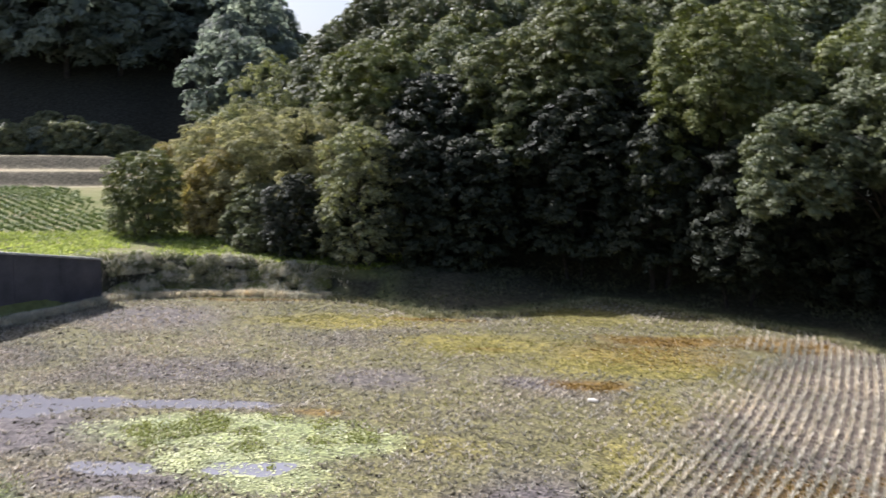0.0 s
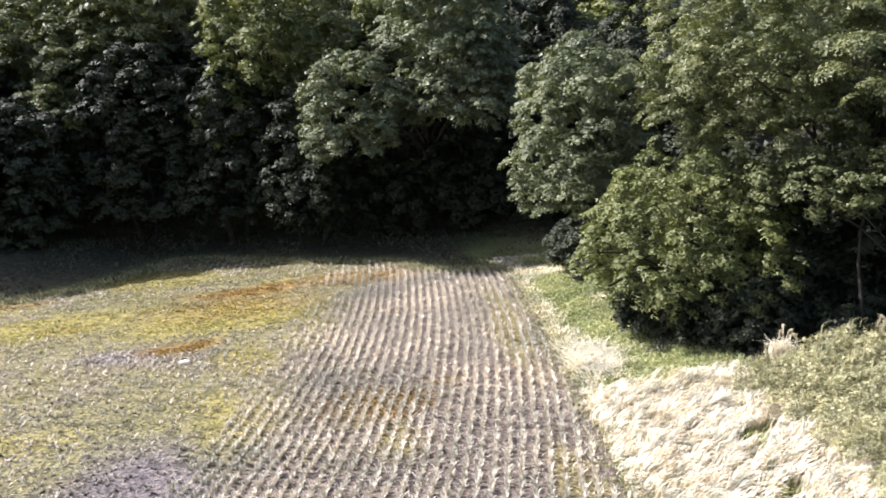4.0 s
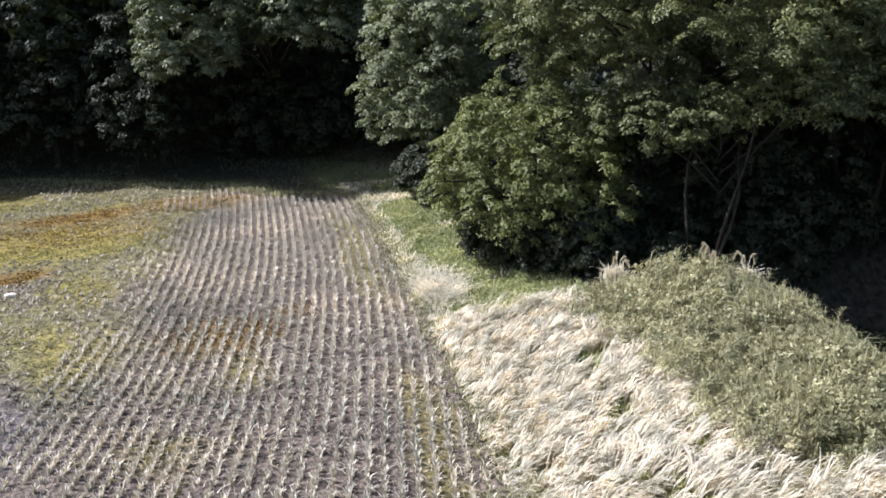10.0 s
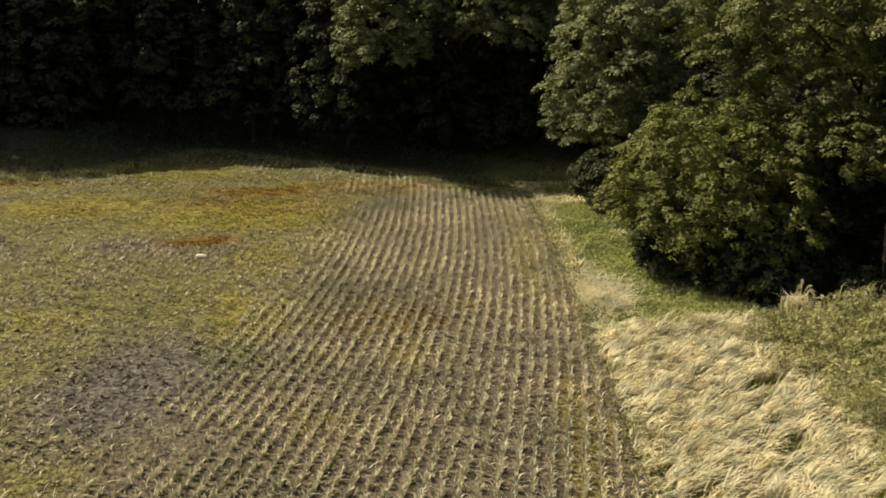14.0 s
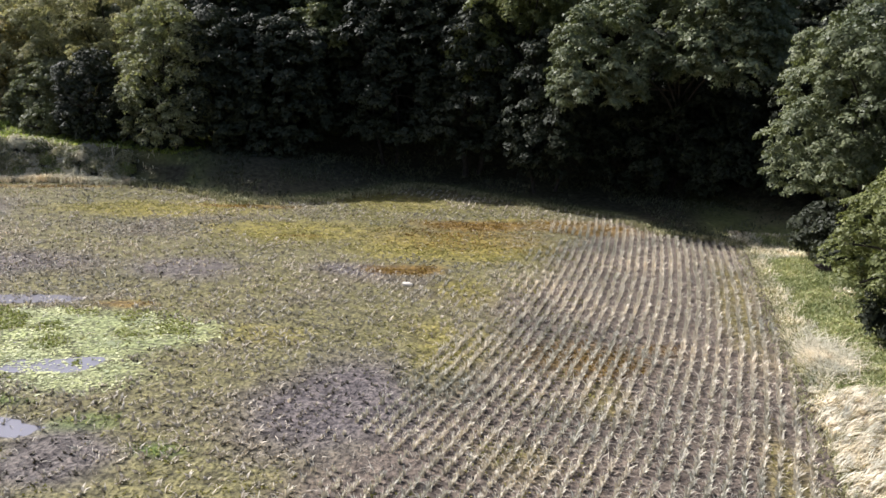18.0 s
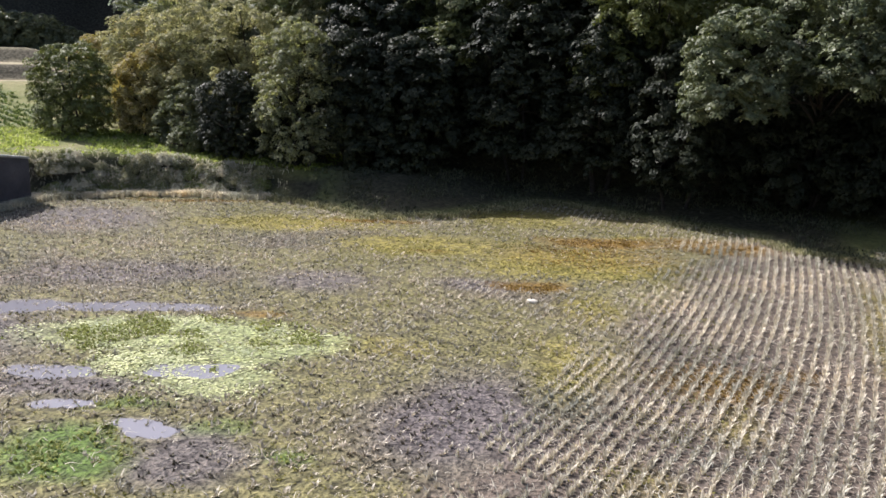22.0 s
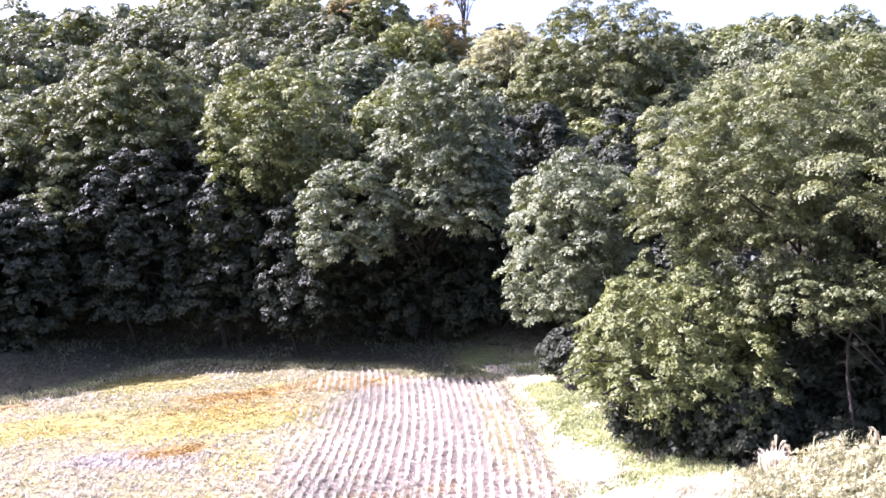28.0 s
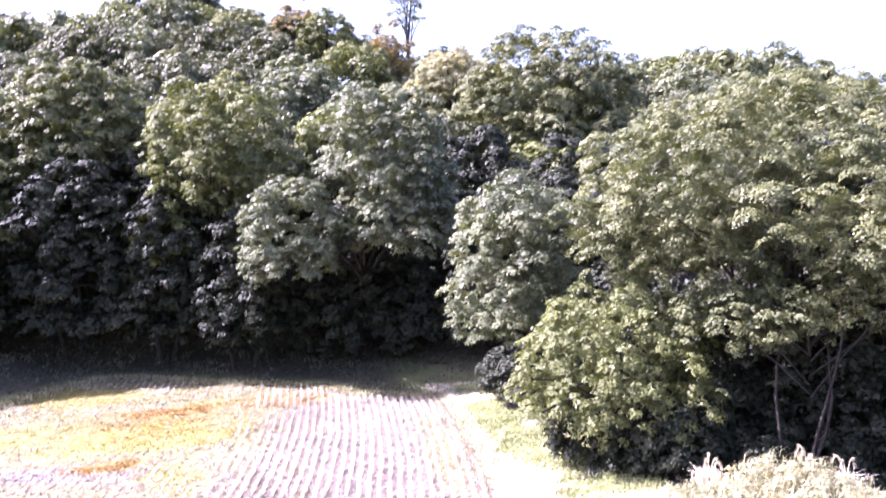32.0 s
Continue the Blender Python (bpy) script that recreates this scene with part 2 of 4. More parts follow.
def ground_z(x, y):
    x, y = np.asarray(x, float), np.asarray(y, float)
    az, d = polar(x, y)
    rim = inside_rim(x, y)
    out = np.clip(-rim, 0, None)
    # the terrace to the left and behind, held by a bank; lower towards the right
    lift = np.interp(x, [-40, -31, -27, -23, -17, -8, 2, 6, 12, 30], [2.2, 1.85, 1.5, 1.25, 1.2, 0.9, 0.5, 0.35, 0.4, 1.0])
    behind = np.where(x < -21, smooth(0.45, np.where((x < -30.6) & (y < 30), 0.7, 1.6), out), smooth(0.0, 2.0 + 4.0 * smooth(-21, -15, x), out))
    z = lift * behind + 0.12 * smooth(0.0, 0.5, out)
    z = z + 0.12 * fbm(x, y, 4.0, 3) * smooth(0.5, 3, out)
    z = z + 0.5 * np.exp(-(((x - 11.3) / 2.6) ** 2) - ((y - 15.5) / 4.0) ** 2) - 0.5 * smooth(9, 13, x) * smooth(20, 22.5, y) * smooth(32, 26, y) - 4.2 * smooth(13.1, 15.6, x) * smooth(24, 20, y) * smooth(60, 40, x)
    # the valley's terraces, to the left
    terraces = smooth(40, 46, az) * (smooth(50, 78, d) * 1.3 + smooth(80, 82, d) * 1.2 + smooth(87, 89, d) * 1.2 + smooth(93, 95, d) * 1.0)
    z = z + terraces * (az < 100)
    ring = np.interp(az, [r[0] for r in RIDGE], [r[2] for r in RIDGE])
    top = 7.9 + np.tan(np.radians(np.interp(az, [r[0] for r in RIDGE], [r[1] for r in RIDGE]))) * ring - 9.4
    foot = hill_foot(az)
    u = np.clip((d - foot) / (ring - foot), 0, 1.6)
    rise = np.where(u < 1, u**0.85, 1 - 0.35 * (u - 1))
    z = z + np.clip(top - z, 0, None) * rise * (u > 0)
    far = smooth(200, 500, d)
    z = z * (1 - far) + 6.0 * far
    return np.where(rim > 0, -0.12, z)


def sheet(name, xs, ys, heights, mat, smooth_faces=True):
    """A grid mesh over xs and ys."""
    gx, gy = np.meshgrid(xs, ys)
    verts = np.stack([gx, gy, heights(gx, gy)], -1).reshape(-1, 3)
    n, k = len(xs), np.arange((len(ys) - 1) * len(xs)).reshape(len(ys) - 1, len(xs))[:, :-1].ravel()
    faces = np.stack([k, k + 1, k + 1 + n, k + n], 1)
    return mesh_of(name, verts, faces, mat, smooth_faces)


def mesh_of(name, verts, faces, mat, smooth_faces=False):
    """A mesh of triangles or quads straight from arrays."""
    me = bpy.data.meshes.new(name)
    verts, faces = np.asarray(verts, np.float32), np.asarray(faces, np.int32)
    side = faces.shape[1]
    me.vertices.add(len(verts))
    me.vertices.foreach_set("co", verts.ravel())
    me.loops.add(faces.size)
    me.loops.foreach_set("vertex_index", faces.ravel())
    me.polygons.add(len(faces))
    me.polygons.foreach_set("loop_start", np.arange(0, faces.size, side, dtype=np.int32))
    me.polygons.foreach_set("use_smooth", np.full(len(faces), smooth_faces))
    me.update(calc_edges=True)
    me.materials.append(mat)
    return me


def steps(*stops):
    """Coordinates with a spacing of their own on each stretch: a, spacing, b, spacing, c."""
    out = []
    for a, s, b in zip(stops[0:-1:2], stops[1::2], stops[2::2]):
        out += list(np.arange(a, b - 1e-6, s))
    return np.array(out + [stops[-1]])


m, t, b = material("earth and grass", 0.95, 0.15)
n1, n2 = noise_of(t, 0.35, 6.0), noise_of(t, 5.0, 5.0)
base = ramp(t, n1, [(0.3, (0.11, 0.13, 0.045)), (0.5, (0.17, 0.18, 0.07)), (0.72, (0.27, 0.24, 0.13))])
a = t.nodes.new("ShaderNodeAttribute")
a.attribute_name = "litter_and_shade"
dry = t.nodes.new("ShaderNodeAttribute")
dry.attribute_name = "dryness"
base = blend(t, "MIX", dry.outputs["Fac"], base, ramp(t, n2, [(0.3, (0.28, 0.23, 0.15)), (0.7, (0.5, 0.43, 0.3))]))
# dark litter colour, also painted on where the ground lies in shade
shaded_litter = ramp(t, n2, [(0.3, (0.03, 0.029, 0.021)), (0.7, (0.068, 0.062, 0.045))])
base = blend(t, "MIX", a.outputs["Fac"], base, shaded_litter)
t.links.new(blend(t, "MULTIPLY", 0.6, base, ramp(t, n2, [(0.3, (0.5, 0.5, 0.5)), (0.7, (1.2, 1.2, 1.2))])), b.inputs["Base Color"])
bump(t, b, n2, 0.7, 0.08)
EARTH = m

gxs, gys = steps(-700, 60, -160, 6, -88, 1.0, -60, 0.6, 40, 4, 160, 60, 700), steps(-300, 40, -20, 2, 4, 0.6, 60, 1.0, 84, 1.5, 110, 6, 240, 60, 800)
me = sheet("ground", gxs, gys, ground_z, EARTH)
gx, gy = np.meshgrid(gxs, gys)
az, dist = polar(gx, gy)
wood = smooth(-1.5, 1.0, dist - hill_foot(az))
# ground of the side wood and beyond the thicket, darkened for the shade there
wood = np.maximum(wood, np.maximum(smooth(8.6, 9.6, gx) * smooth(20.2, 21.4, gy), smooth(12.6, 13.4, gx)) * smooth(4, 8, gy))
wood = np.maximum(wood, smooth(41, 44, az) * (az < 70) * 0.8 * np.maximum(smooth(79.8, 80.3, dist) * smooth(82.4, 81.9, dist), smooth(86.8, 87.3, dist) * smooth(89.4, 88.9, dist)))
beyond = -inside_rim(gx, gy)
# strip beyond the field, darkened where the wood's shade falls
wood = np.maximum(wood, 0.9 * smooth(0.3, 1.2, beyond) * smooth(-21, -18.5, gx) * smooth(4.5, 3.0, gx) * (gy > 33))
# bank face darkened for its bare earth and the shade in its hollows
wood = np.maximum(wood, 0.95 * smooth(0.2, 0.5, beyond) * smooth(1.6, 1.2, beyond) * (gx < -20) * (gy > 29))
me.attributes.new("litter_and_shade", "FLOAT", "POINT").data.foreach_set("value", wood.astype(np.float32).ravel())
dry = smooth(40, 44, az) * smooth(77, 79, dist) * smooth(101, 98, dist) * (0.85 + 0.4 * fbm(gx, gy, 3.0, 61))
dry = np.maximum(dry, smooth(4.5, 5.5, gx) * smooth(22, 20, gy) * smooth(12, 9.5, gx) * 0.25)
me.attributes.new("dryness", "FLOAT", "POINT").data.foreach_set("value", dry.astype(np.float32).ravel())
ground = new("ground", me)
tagged(ground, "grassy valley ground rising into wooded hillside", "ground", kind="structure")

# ---- the paddy field ----
# patches of cover: centre, half sizes, weight
PATCHES = {
    "orange": [(-5.8, 35.0, 3.0, 1.2, 1.0, 18), (-6.6, 27.4, 1.5, 0.75, 1.0, 18), (-5.6, 32.6, 3.6, 2.4, 0.4, 18), (-0.9, 36.7, 2.8, 1.3, 0.85, 10), (-0.1, 21.2, 1.9, 1.3, 0.7, 18), (-13.0, 20.9, 0.9, 0.3, 0.8, 18),
               (-25.5, 34.3, 3.4, 0.4, 0.6, 25), (-15.5, 34.4, 2.4, 0.4, 0.7, 20), (-3.2, 35.6, 1.2, 0.5, 0.6, 18), (-11.3, 30.6, 1.0, 0.3, 0.5, 18), (1.6, 22.6, 0.7, 0.5, 0.5, 0)],
    "yellow": [(-6.0, 30.8, 4.0, 2.6, 1.0, 20), (-4.4, 36.7, 1.0, 0.4, 0.9, 18), (-12.0, 31.2, 4.2, 2.0, 0.95, 20), (-18.6, 32.4, 5.0, 1.8, 1.0, 25), (-3.8, 20.8, 1.3, 2.2, 0.6, 18), (-4.4, 25.6, 1.2, 1.8, 0.7, 10),
               (-8.4, 20.0, 1.5, 0.9, 0.6, 20), (0.6, 18.9, 0.7, 1.3, 0.5, 0), (-1.4, 15.4, 0.9, 1.0, 0.35, 0), (4.0, 28.0, 0.7, 6.0, 0.55, 0), (3.9, 15.0, 0.5, 3.5, 0.5, 0), (-10.0, 38.2, 3.0, 2.0, 0.7, 10)],
    "algae": [(-14.3, 18.4, 3.9, 1.3, 1.0, 26), (-11.0, 18.7, 2.2, 1.2, 0.95, 26), (-12.4, 17.2, 2.6, 1.4, 0.85, 25), (-11.2, 16.0, 1.8, 1.1, 0.7, 24)],
    "green": [(-11.8, 11.8, 1.5, 1.2, 1.0, 20), (-7.6, 13.5, 0.6, 0.45, 0.8, 0), (-12.0, 14.0, 1.0, 0.4, 0.7, 24), (-9.6, 14.0, 1.0, 0.4, 0.5, 24), (-16.5, 12.0, 2.0, 1.5, 0.7, 0)],
    "grey": [(-5.4, 16.8, 2.0, 3.0, 1.0, 0), (-10.9, 32.2, 1.7, 0.9, 0.9, 20), (-8.1, 26.9, 1.6, 1.0, 0.9, 18), (-13.5, 24.8, 2.4, 1.6, 0.85, 22), (-19.3, 22.8, 3.4, 1.7, 0.85, 24), (-27.0, 29.0, 4.0, 3.0, 0.9, 20),
             (-19.5, 15.6, 3.2, 2.6, 1.0, 24), (-14.0, 14.6, 2.4, 0.8, 0.9, 24), (-9.4, 12.8, 1.6, 1.3, 0.9, 0), (-4.2, 29.2, 1.0, 0.4, 0.6, 18)],
    "water": [(-16.8, 19.8, 2.9, 0.55, 1.0, 26), (-19.6, 18.4, 1.6, 0.7, 0.9, 26), (-14.9, 15.2, 1.3, 0.5, 0.9, 24), (-12.0, 16.6, 1.1, 0.55, 0.9, 24), (-13.5, 13.6, 0.9, 0.35, 0.9, 24), (-22.0, 17.0, 3.0, 1.2, 0.7, 24), (-10.9, 13.4, 0.8, 0.3, 0.7, 24)],
}


def cover(x, y, kind):
    """How much of a kind of cover lies at a place, 0 to 1."""
    wx, wy = x + 1.6 * fbm(x, y, 2.2, 11), y + 1.2 * fbm(x, y, 2.2, 12)
    best = np.zeros(np.shape(x))
    for cx, cy, rx, ry, w, turn in PATCHES[kind]:
        c, n = math.cos(radians(turn)), math.sin(radians(turn))
        q = np.hypot(((wx - cx) * c + (wy - cy) * n) / rx, ((wy - cy) * c - (wx - cx) * n) / ry)
        best = np.maximum(best, w * (1 - smooth(0.45, 1.25, q)))
    return best


def field_z(x, y):
    z = 0.035 * fbm(x, y, 0.9, 21) + 0.05 * fbm(x, y, 5.0, 22)
    z = z - 0.07 * cover(x, y, "water")
    rim = inside_rim(x, y)
    return np.where(rim < 0.25, 0.10 * smooth(0.25, 0, rim) + z, z) - 0.5 * smooth(0, -0.4, rim)


m, t, b = material("paddy mud", 0.85, 0.35)
a = t.nodes.new("ShaderNodeAttribute")
a.attribute_name = "cover_tone"
fine, grain = noise_of(t, 9.0, 6.0), noise_of(t, 40.0, 4.0)
mottle = ramp(t, noise_of(t, 2.6, 3.0), [(0.36, (0.5, 0.48, 0.48)), (0.5, (1.0, 1.0, 1.0)), (0.64, (1.3, 1.28, 1.22))])
tone = blend(t, "MULTIPLY", 0.8, blend(t, "MULTIPLY", 0.9, a.outputs["Color"], mottle), ramp(t, fine, [(0.34, (0.16, 0.15, 0.16)), (0.5, (0.92, 0.92, 0.92)), (0.68, (1.55, 1.52, 1.5))]))
t.links.new(blend(t, "MULTIPLY", 0.5, tone, ramp(t, grain, [(0.3, (0.55, 0.55, 0.55)), (0.7, (1.3, 1.3, 1.3))])), b.inputs["Base Color"])
bump(t, b, fine, 1.0, 0.13)
MUD = m

TONES = {"orange": (0.2, 0.122, 0.024), "yellow": (0.24, 0.206, 0.046), "algae": (0.3, 0.34, 0.15), "green": (0.1, 0.16, 0.03), "grey": (0.135, 0.117, 0.113), "water": (0.22, 0.2, 0.21)}


CENTRE = (-108.0, 35.0)  # of the arcs that the rows follow


def corner(x, y):
    """The rusty far corner that cuts the pale rows off slantwise, 0 to 1."""
    return smooth(-0.6, 1.4, (y - 30.3) - 1.4 * (x + 3.4) + 2.0 * fbm(x, y, 1.6, 36)) * smooth(27, 29, y)


def field_tone(x, y):
    """The field's colour at a place."""
    moss = smooth(-0.1, 0.14, fbm(x, y, 5.0, 31) + 0.16 - 0.25 * smooth(-4, 0, x))[..., None]
    tone = np.array((0.145, 0.12, 0.092)) * (1 - moss) + np.array((0.166, 0.152, 0.066)) * moss
    rows = (1 - corner(x, y))[..., None] * smooth(104.8, 106.8, np.hypot(x - CENTRE[0], y - CENTRE[1]) + 2.5 * fbm(x, y, 3.0, 35))[..., None] * smooth(41, 36, y)[..., None]
    tone = tone * (1 - rows) + np.array((0.15, 0.121, 0.096)) * rows
    for kind in ("grey", "yellow", "green", "algae", "orange", "water"):
        w = cover(x, y, kind)
        if kind == "algae":
            w = w * (0.25 + 0.75 * smooth(-0.1, 0.08, fbm(x, y, 1.1, 33)))
        tone = tone * (1 - w[..., None]) + np.array(TONES[kind]) * w[..., None]
    return tone


fx, fy = steps(-32, 0.2, 6), steps(-14, 0.5, 8, 0.17, 43)
me = sheet("paddy_field", fx, fy, field_z, MUD)
gx, gy = np.meshgrid(fx, fy)
tone = np.concatenate([field_tone(gx, gy).reshape(-1, 3), np.ones((gx.size, 1))], 1)
me.attributes.new("cover_tone", "FLOAT_COLOR", "POINT").data.foreach_set("color", tone.astype(np.float32).ravel())
field = new("paddy_field", me)
tagged(field, "harvested rice paddy of wet mud with moss and rust patches", "field", kind="structure")


def part(name, me, parent, label=""):
    ob = new(name, me)
    ob.parent = parent
    if label:
        ob["label"] = label
    return ob


def blades(spots, height, width, count, lean, rng, bend=0.3, wind=(0.0, 0.0)):
    """Tufts of grass: count blades at each spot, each a bent strip of two faces that narrows to its tip."""
    p = np.repeat(np.asarray(spots, float), count, 0)
    n = len(p)
    turn, tip = rng.uniform(0, 2 * np.pi, n), rng.uniform(0.2, 1, n) * lean
    h = np.repeat(np.broadcast_to(np.asarray(height, float), len(spots)), count) * rng.uniform(0.6, 1.25, n)
    way = np.stack([np.cos(turn) * tip + wind[0], np.sin(turn) * tip + wind[1], np.ones(n)], 1)
    face = turn + rng.uniform(-1, 1, n) + np.pi / 2
    side = np.stack([np.cos(face), np.sin(face), 0 * face], 1) * (width * rng.uniform(0.6, 1.3, n) / 2)[:, None]
    p = p + np.stack([np.cos(turn), np.sin(turn), 0 * turn], 1) * (rng.uniform(0, 0.35, n) * width * 4)[:, None]
    half = p + way * (h * 0.55)[:, None] * [1 - bend, 1 - bend, 1]
    end = p + way * h[:, None] * [1 + bend, 1 + bend, 1 - 0.5 * bend]
    verts = np.stack([p - side, p + side, half + side * 0.75, half - side * 0.75, end + side * 0.12, end - side * 0.12], 1).reshape(-1, 3)
    k = np.arange(n)[:, None] * 6
    faces = np.concatenate([k + [0, 1, 2, 3], k + [3, 2, 4, 5]])
    return verts, faces


# stubble: rows 0.3 m apart on wide arcs; on the right they stand close and pale, further left sparse and weathered
rng = np.random.default_rng(5)
for radius in np.arange(77.0, 115.3, 0.3):
    strong = radius > 105.0
    gap = 0.15 if strong else 0.14
    arc = np.arange(-0.34, 0.09, gap / radius)
    arc = arc + rng.normal(0, 0.03, len(arc)) / radius
    wob = radius + 0.09 * fbm(arc * radius, np.full(len(arc), radius), 2.0, 41) + rng.normal(0, 0.014 if strong else 0.01, len(arc))
    x, y = CENTRE[0] + wob * np.cos(arc), CENTRE[1] + wob * np.sin(arc)
    keep = (inside_rim(x, y) > 0.15) & (y > (1 if strong else 8)) & (np.abs(x) < 7 + y * 1.4)
    if strong:
        keep &= rng.random(len(x)) > 0.25 * smooth(0.05, 0.25, fbm(x, y, 1.5, 47)) + 0.6 * smooth(0, 0.35, 0.35 - 0.2 * (radius - 105) + 0.9 * fbm(x, y, 2.5, 48)) + 0.5 * corner(x, y)
    else:
        keep &= (cover(x, y, "algae") < 0.5) & (rng.random(len(x)) > 0.1 + 0.55 * smooth(-0.1, 0.14, fbm(x, y, 5.0, 31) + 0.05) + 0.5 * cover(x, y, "yellow") + 0.3 * cover(x, y, "green") + 0.9 * cover(x, y, "orange"))
    if keep.sum() < 8:
        continue
    x, y = x[keep], y[keep]
    spots = np.stack([x, y, field_z(x, y) - 0.01], 1)
    if strong:
        v, f = blades(spots, 0.19 * rng.uniform(0.6, 1.3, len(x)), 0.034, 12, 0.42, rng, 0.35)
        part("stubble_row", mesh_of("stubble_row", v, f, STRAW), field, "row of cut pale straw stubble")
        continue
    dark = rng.random(len(x)) < 0.1 + 0.5 * cover(x, y, "grey") * smooth(22, 18, y) + 0.1 * cover(x, y, "grey") + 0.6 * fbm(x, y, 1.2, 49)
    for mat, pick, label in ((STUBBLE, ~dark, "sparse row of weathered rice stubble"), (DARKSTUB, dark, "row of dark rotting stubble tufts")):
        if pick.sum() > 3:
            v, f = blades(spots[pick], (0.11 if mat == STUBBLE else 0.075) * rng.uniform(0.5, 1.4, pick.sum()), 0.05, 5, 0.95, rng)
            part("stubble_row", mesh_of("stubble_row", v, f, mat), field, label)


def scatter(count, x0, x1, y0, y1, rng, chance):
    """Random spots in a rectangle, kept by chance(x, y)."""
    x, y = rng.uniform(x0, x1, count), rng.uniform(y0, y1, count)
    ok = rng.random(count) < chance(x, y)
    return x[ok], y[ok]


def in_field(x, y):
    return (inside_rim(x, y) > 0.2) * (np.abs(x) < 7 + y * 1.4)


# loose straw lying between the rows
x, y = scatter(60000, -31, 5.5, 9, 42, rng, lambda x, y: in_field(x, y) * (0.14 + 0.5 * (x > -4)) * (1 - cover(x, y, "water")))
v, f = blades(np.stack([x, y, field_z(x, y) + 0.01], 1), 0.09, 0.022, 1, 3.2, rng)
v[:, 2] = np.minimum(v[:, 2], np.repeat(field_z(x, y), 6) + 0.05)
part("loose_straw", mesh_of("loose_straw", v, f, STUBBLE), field, "cut straw scattered over the mud")["kind"] = "stuff"
for name, mat, kind, amount, tall in (("yellow_moss", MOSS, "yellow", 26000, 0.05), ("rusty_weed", RUSTMOSS, "orange", 48000, 0.06), ("green_weed", GRASS, "green", 26000, 0.12)):
    x, y = scatter(amount * 4, -31, 5.5, 9, 42, rng, lambda x, y: in_field(x, y) * cover(x, y, kind) * smooth(-0.15, 0.1, fbm(x, y, 0.8, 52)))
    if kind == "yellow":
        mx, my = scatter(60000, -31, 1, 9, 42, rng, lambda x, y: in_field(x, y) * smooth(0.0, 0.2, fbm(x, y, 5.0, 31) + 0.05) * smooth(-0.1, 0.12, fbm(x, y, 0.9, 53)) * (1 - cover(x, y, "grey")) * (1 - cover(x, y, "water")))
        x, y = np.append(x, mx), np.append(y, my)
        bare = rng.random(len(x)) > 1.2 * cover(x, y, "orange")
        x, y = x[bare], y[bare]
    v, f = blades(np.stack([x, y, field_z(x, y) - 0.01], 1), tall, 0.05, 2, 1.2, rng)
    part(name, mesh_of(name, v, f, mat), field, {"yellow": "low yellow-green moss on wet mud", "orange": "rust-brown weed on wet mud", "green": "bright green weeds on wet mud"}[kind])["kind"] = "stuff"

# standing water and the pale weed that floats on it
m, t, b = material("still water", 0.12, 0.5)
b.inputs["Base Color"].default_value = (0.2, 0.195, 0.215, 1)
n = noise_of(t, 3.0, 3.0)
bump(t, b, n, 0.15, 0.01)
WATER = m
wx, wy = steps(-27, 0.15, -8), steps(10, 0.15, 24)
me = sheet("puddle", wx, wy, lambda x, y: np.full(x.shape, -0.02), WATER)
gx, gy = np.meshgrid((wx[:-1] + wx[1:]) / 2, (wy[:-1] + wy[1:]) / 2)
wet = (np.maximum(cover(gx, gy, "water"), 0.6 * cover(gx, gy, "algae")) > 0.3).ravel()
bm = bmesh.new()
bm.from_mesh(me)
bm.faces.ensure_lookup_table()
bmesh.ops.delete(bm, geom=[bm.faces[i] for i in np.nonzero(~wet)[0]], context="FACES")
bm.to_mesh(me)
bm.free()
tagged(new("puddle", me), "shallow standing water reflecting the sky", "puddle", kind="structure")


def flakes(x, y, z, size, rng):
    """Small flat pieces lying at a height."""
    n = len(x)
    a, s = rng.uniform(0, 6.28, n), size * rng.uniform(0.5, 1.4, n)
    p = np.stack([x, y, z], 1)
    u, w = np.stack([np.cos(a), np.sin(a), rng.normal(0, 0.12, n)], 1) * s[:, None], np.stack([-np.sin(a), np.cos(a), rng.normal(0, 0.12, n)], 1) * (s * 0.6)[:, None]
    return np.stack([p - u, p + w, p + u, p - w], 1).reshape(-1, 3), np.arange(4 * n).reshape(-1, 4)


x, y = scatter(60000, -20, -7.5, 13, 22, rng, lambda x, y: 0.7 * cover(x, y, "algae") * (0.12 + 0.88 * smooth(-0.02, 0.12, fbm(x, y, 0.9, 33) + 0.02)))
v, f = flakes(x, y, np.maximum(field_z(x, y), -0.02) + 0.012 + 0.01 * rng.random(len(x)), 0.045, rng)
x, y = scatter(30000, -20, -7.5, 13, 23, rng, lambda x, y: cover(x, y, "algae") * smooth(0.03, -0.1, fbm(x, y, 1.1, 33)) * 0.9)
gv, gf = blades(np.stack([x, y, np.maximum(field_z(x, y), -0.02)], 1), 0.06, 0.05, 2, 1.0, rng)
part("mossy_weed", mesh_of("mossy_weed", gv, gf, PONDWEED), field, "yellow-green weed growing from shallow water")["kind"] = "stuff"
tagged(new("floating_weed", mesh_of("floating_weed", v, f, PALEWEED)), "pale green floating weed covering shallow water", "water weed", kind="stuff")

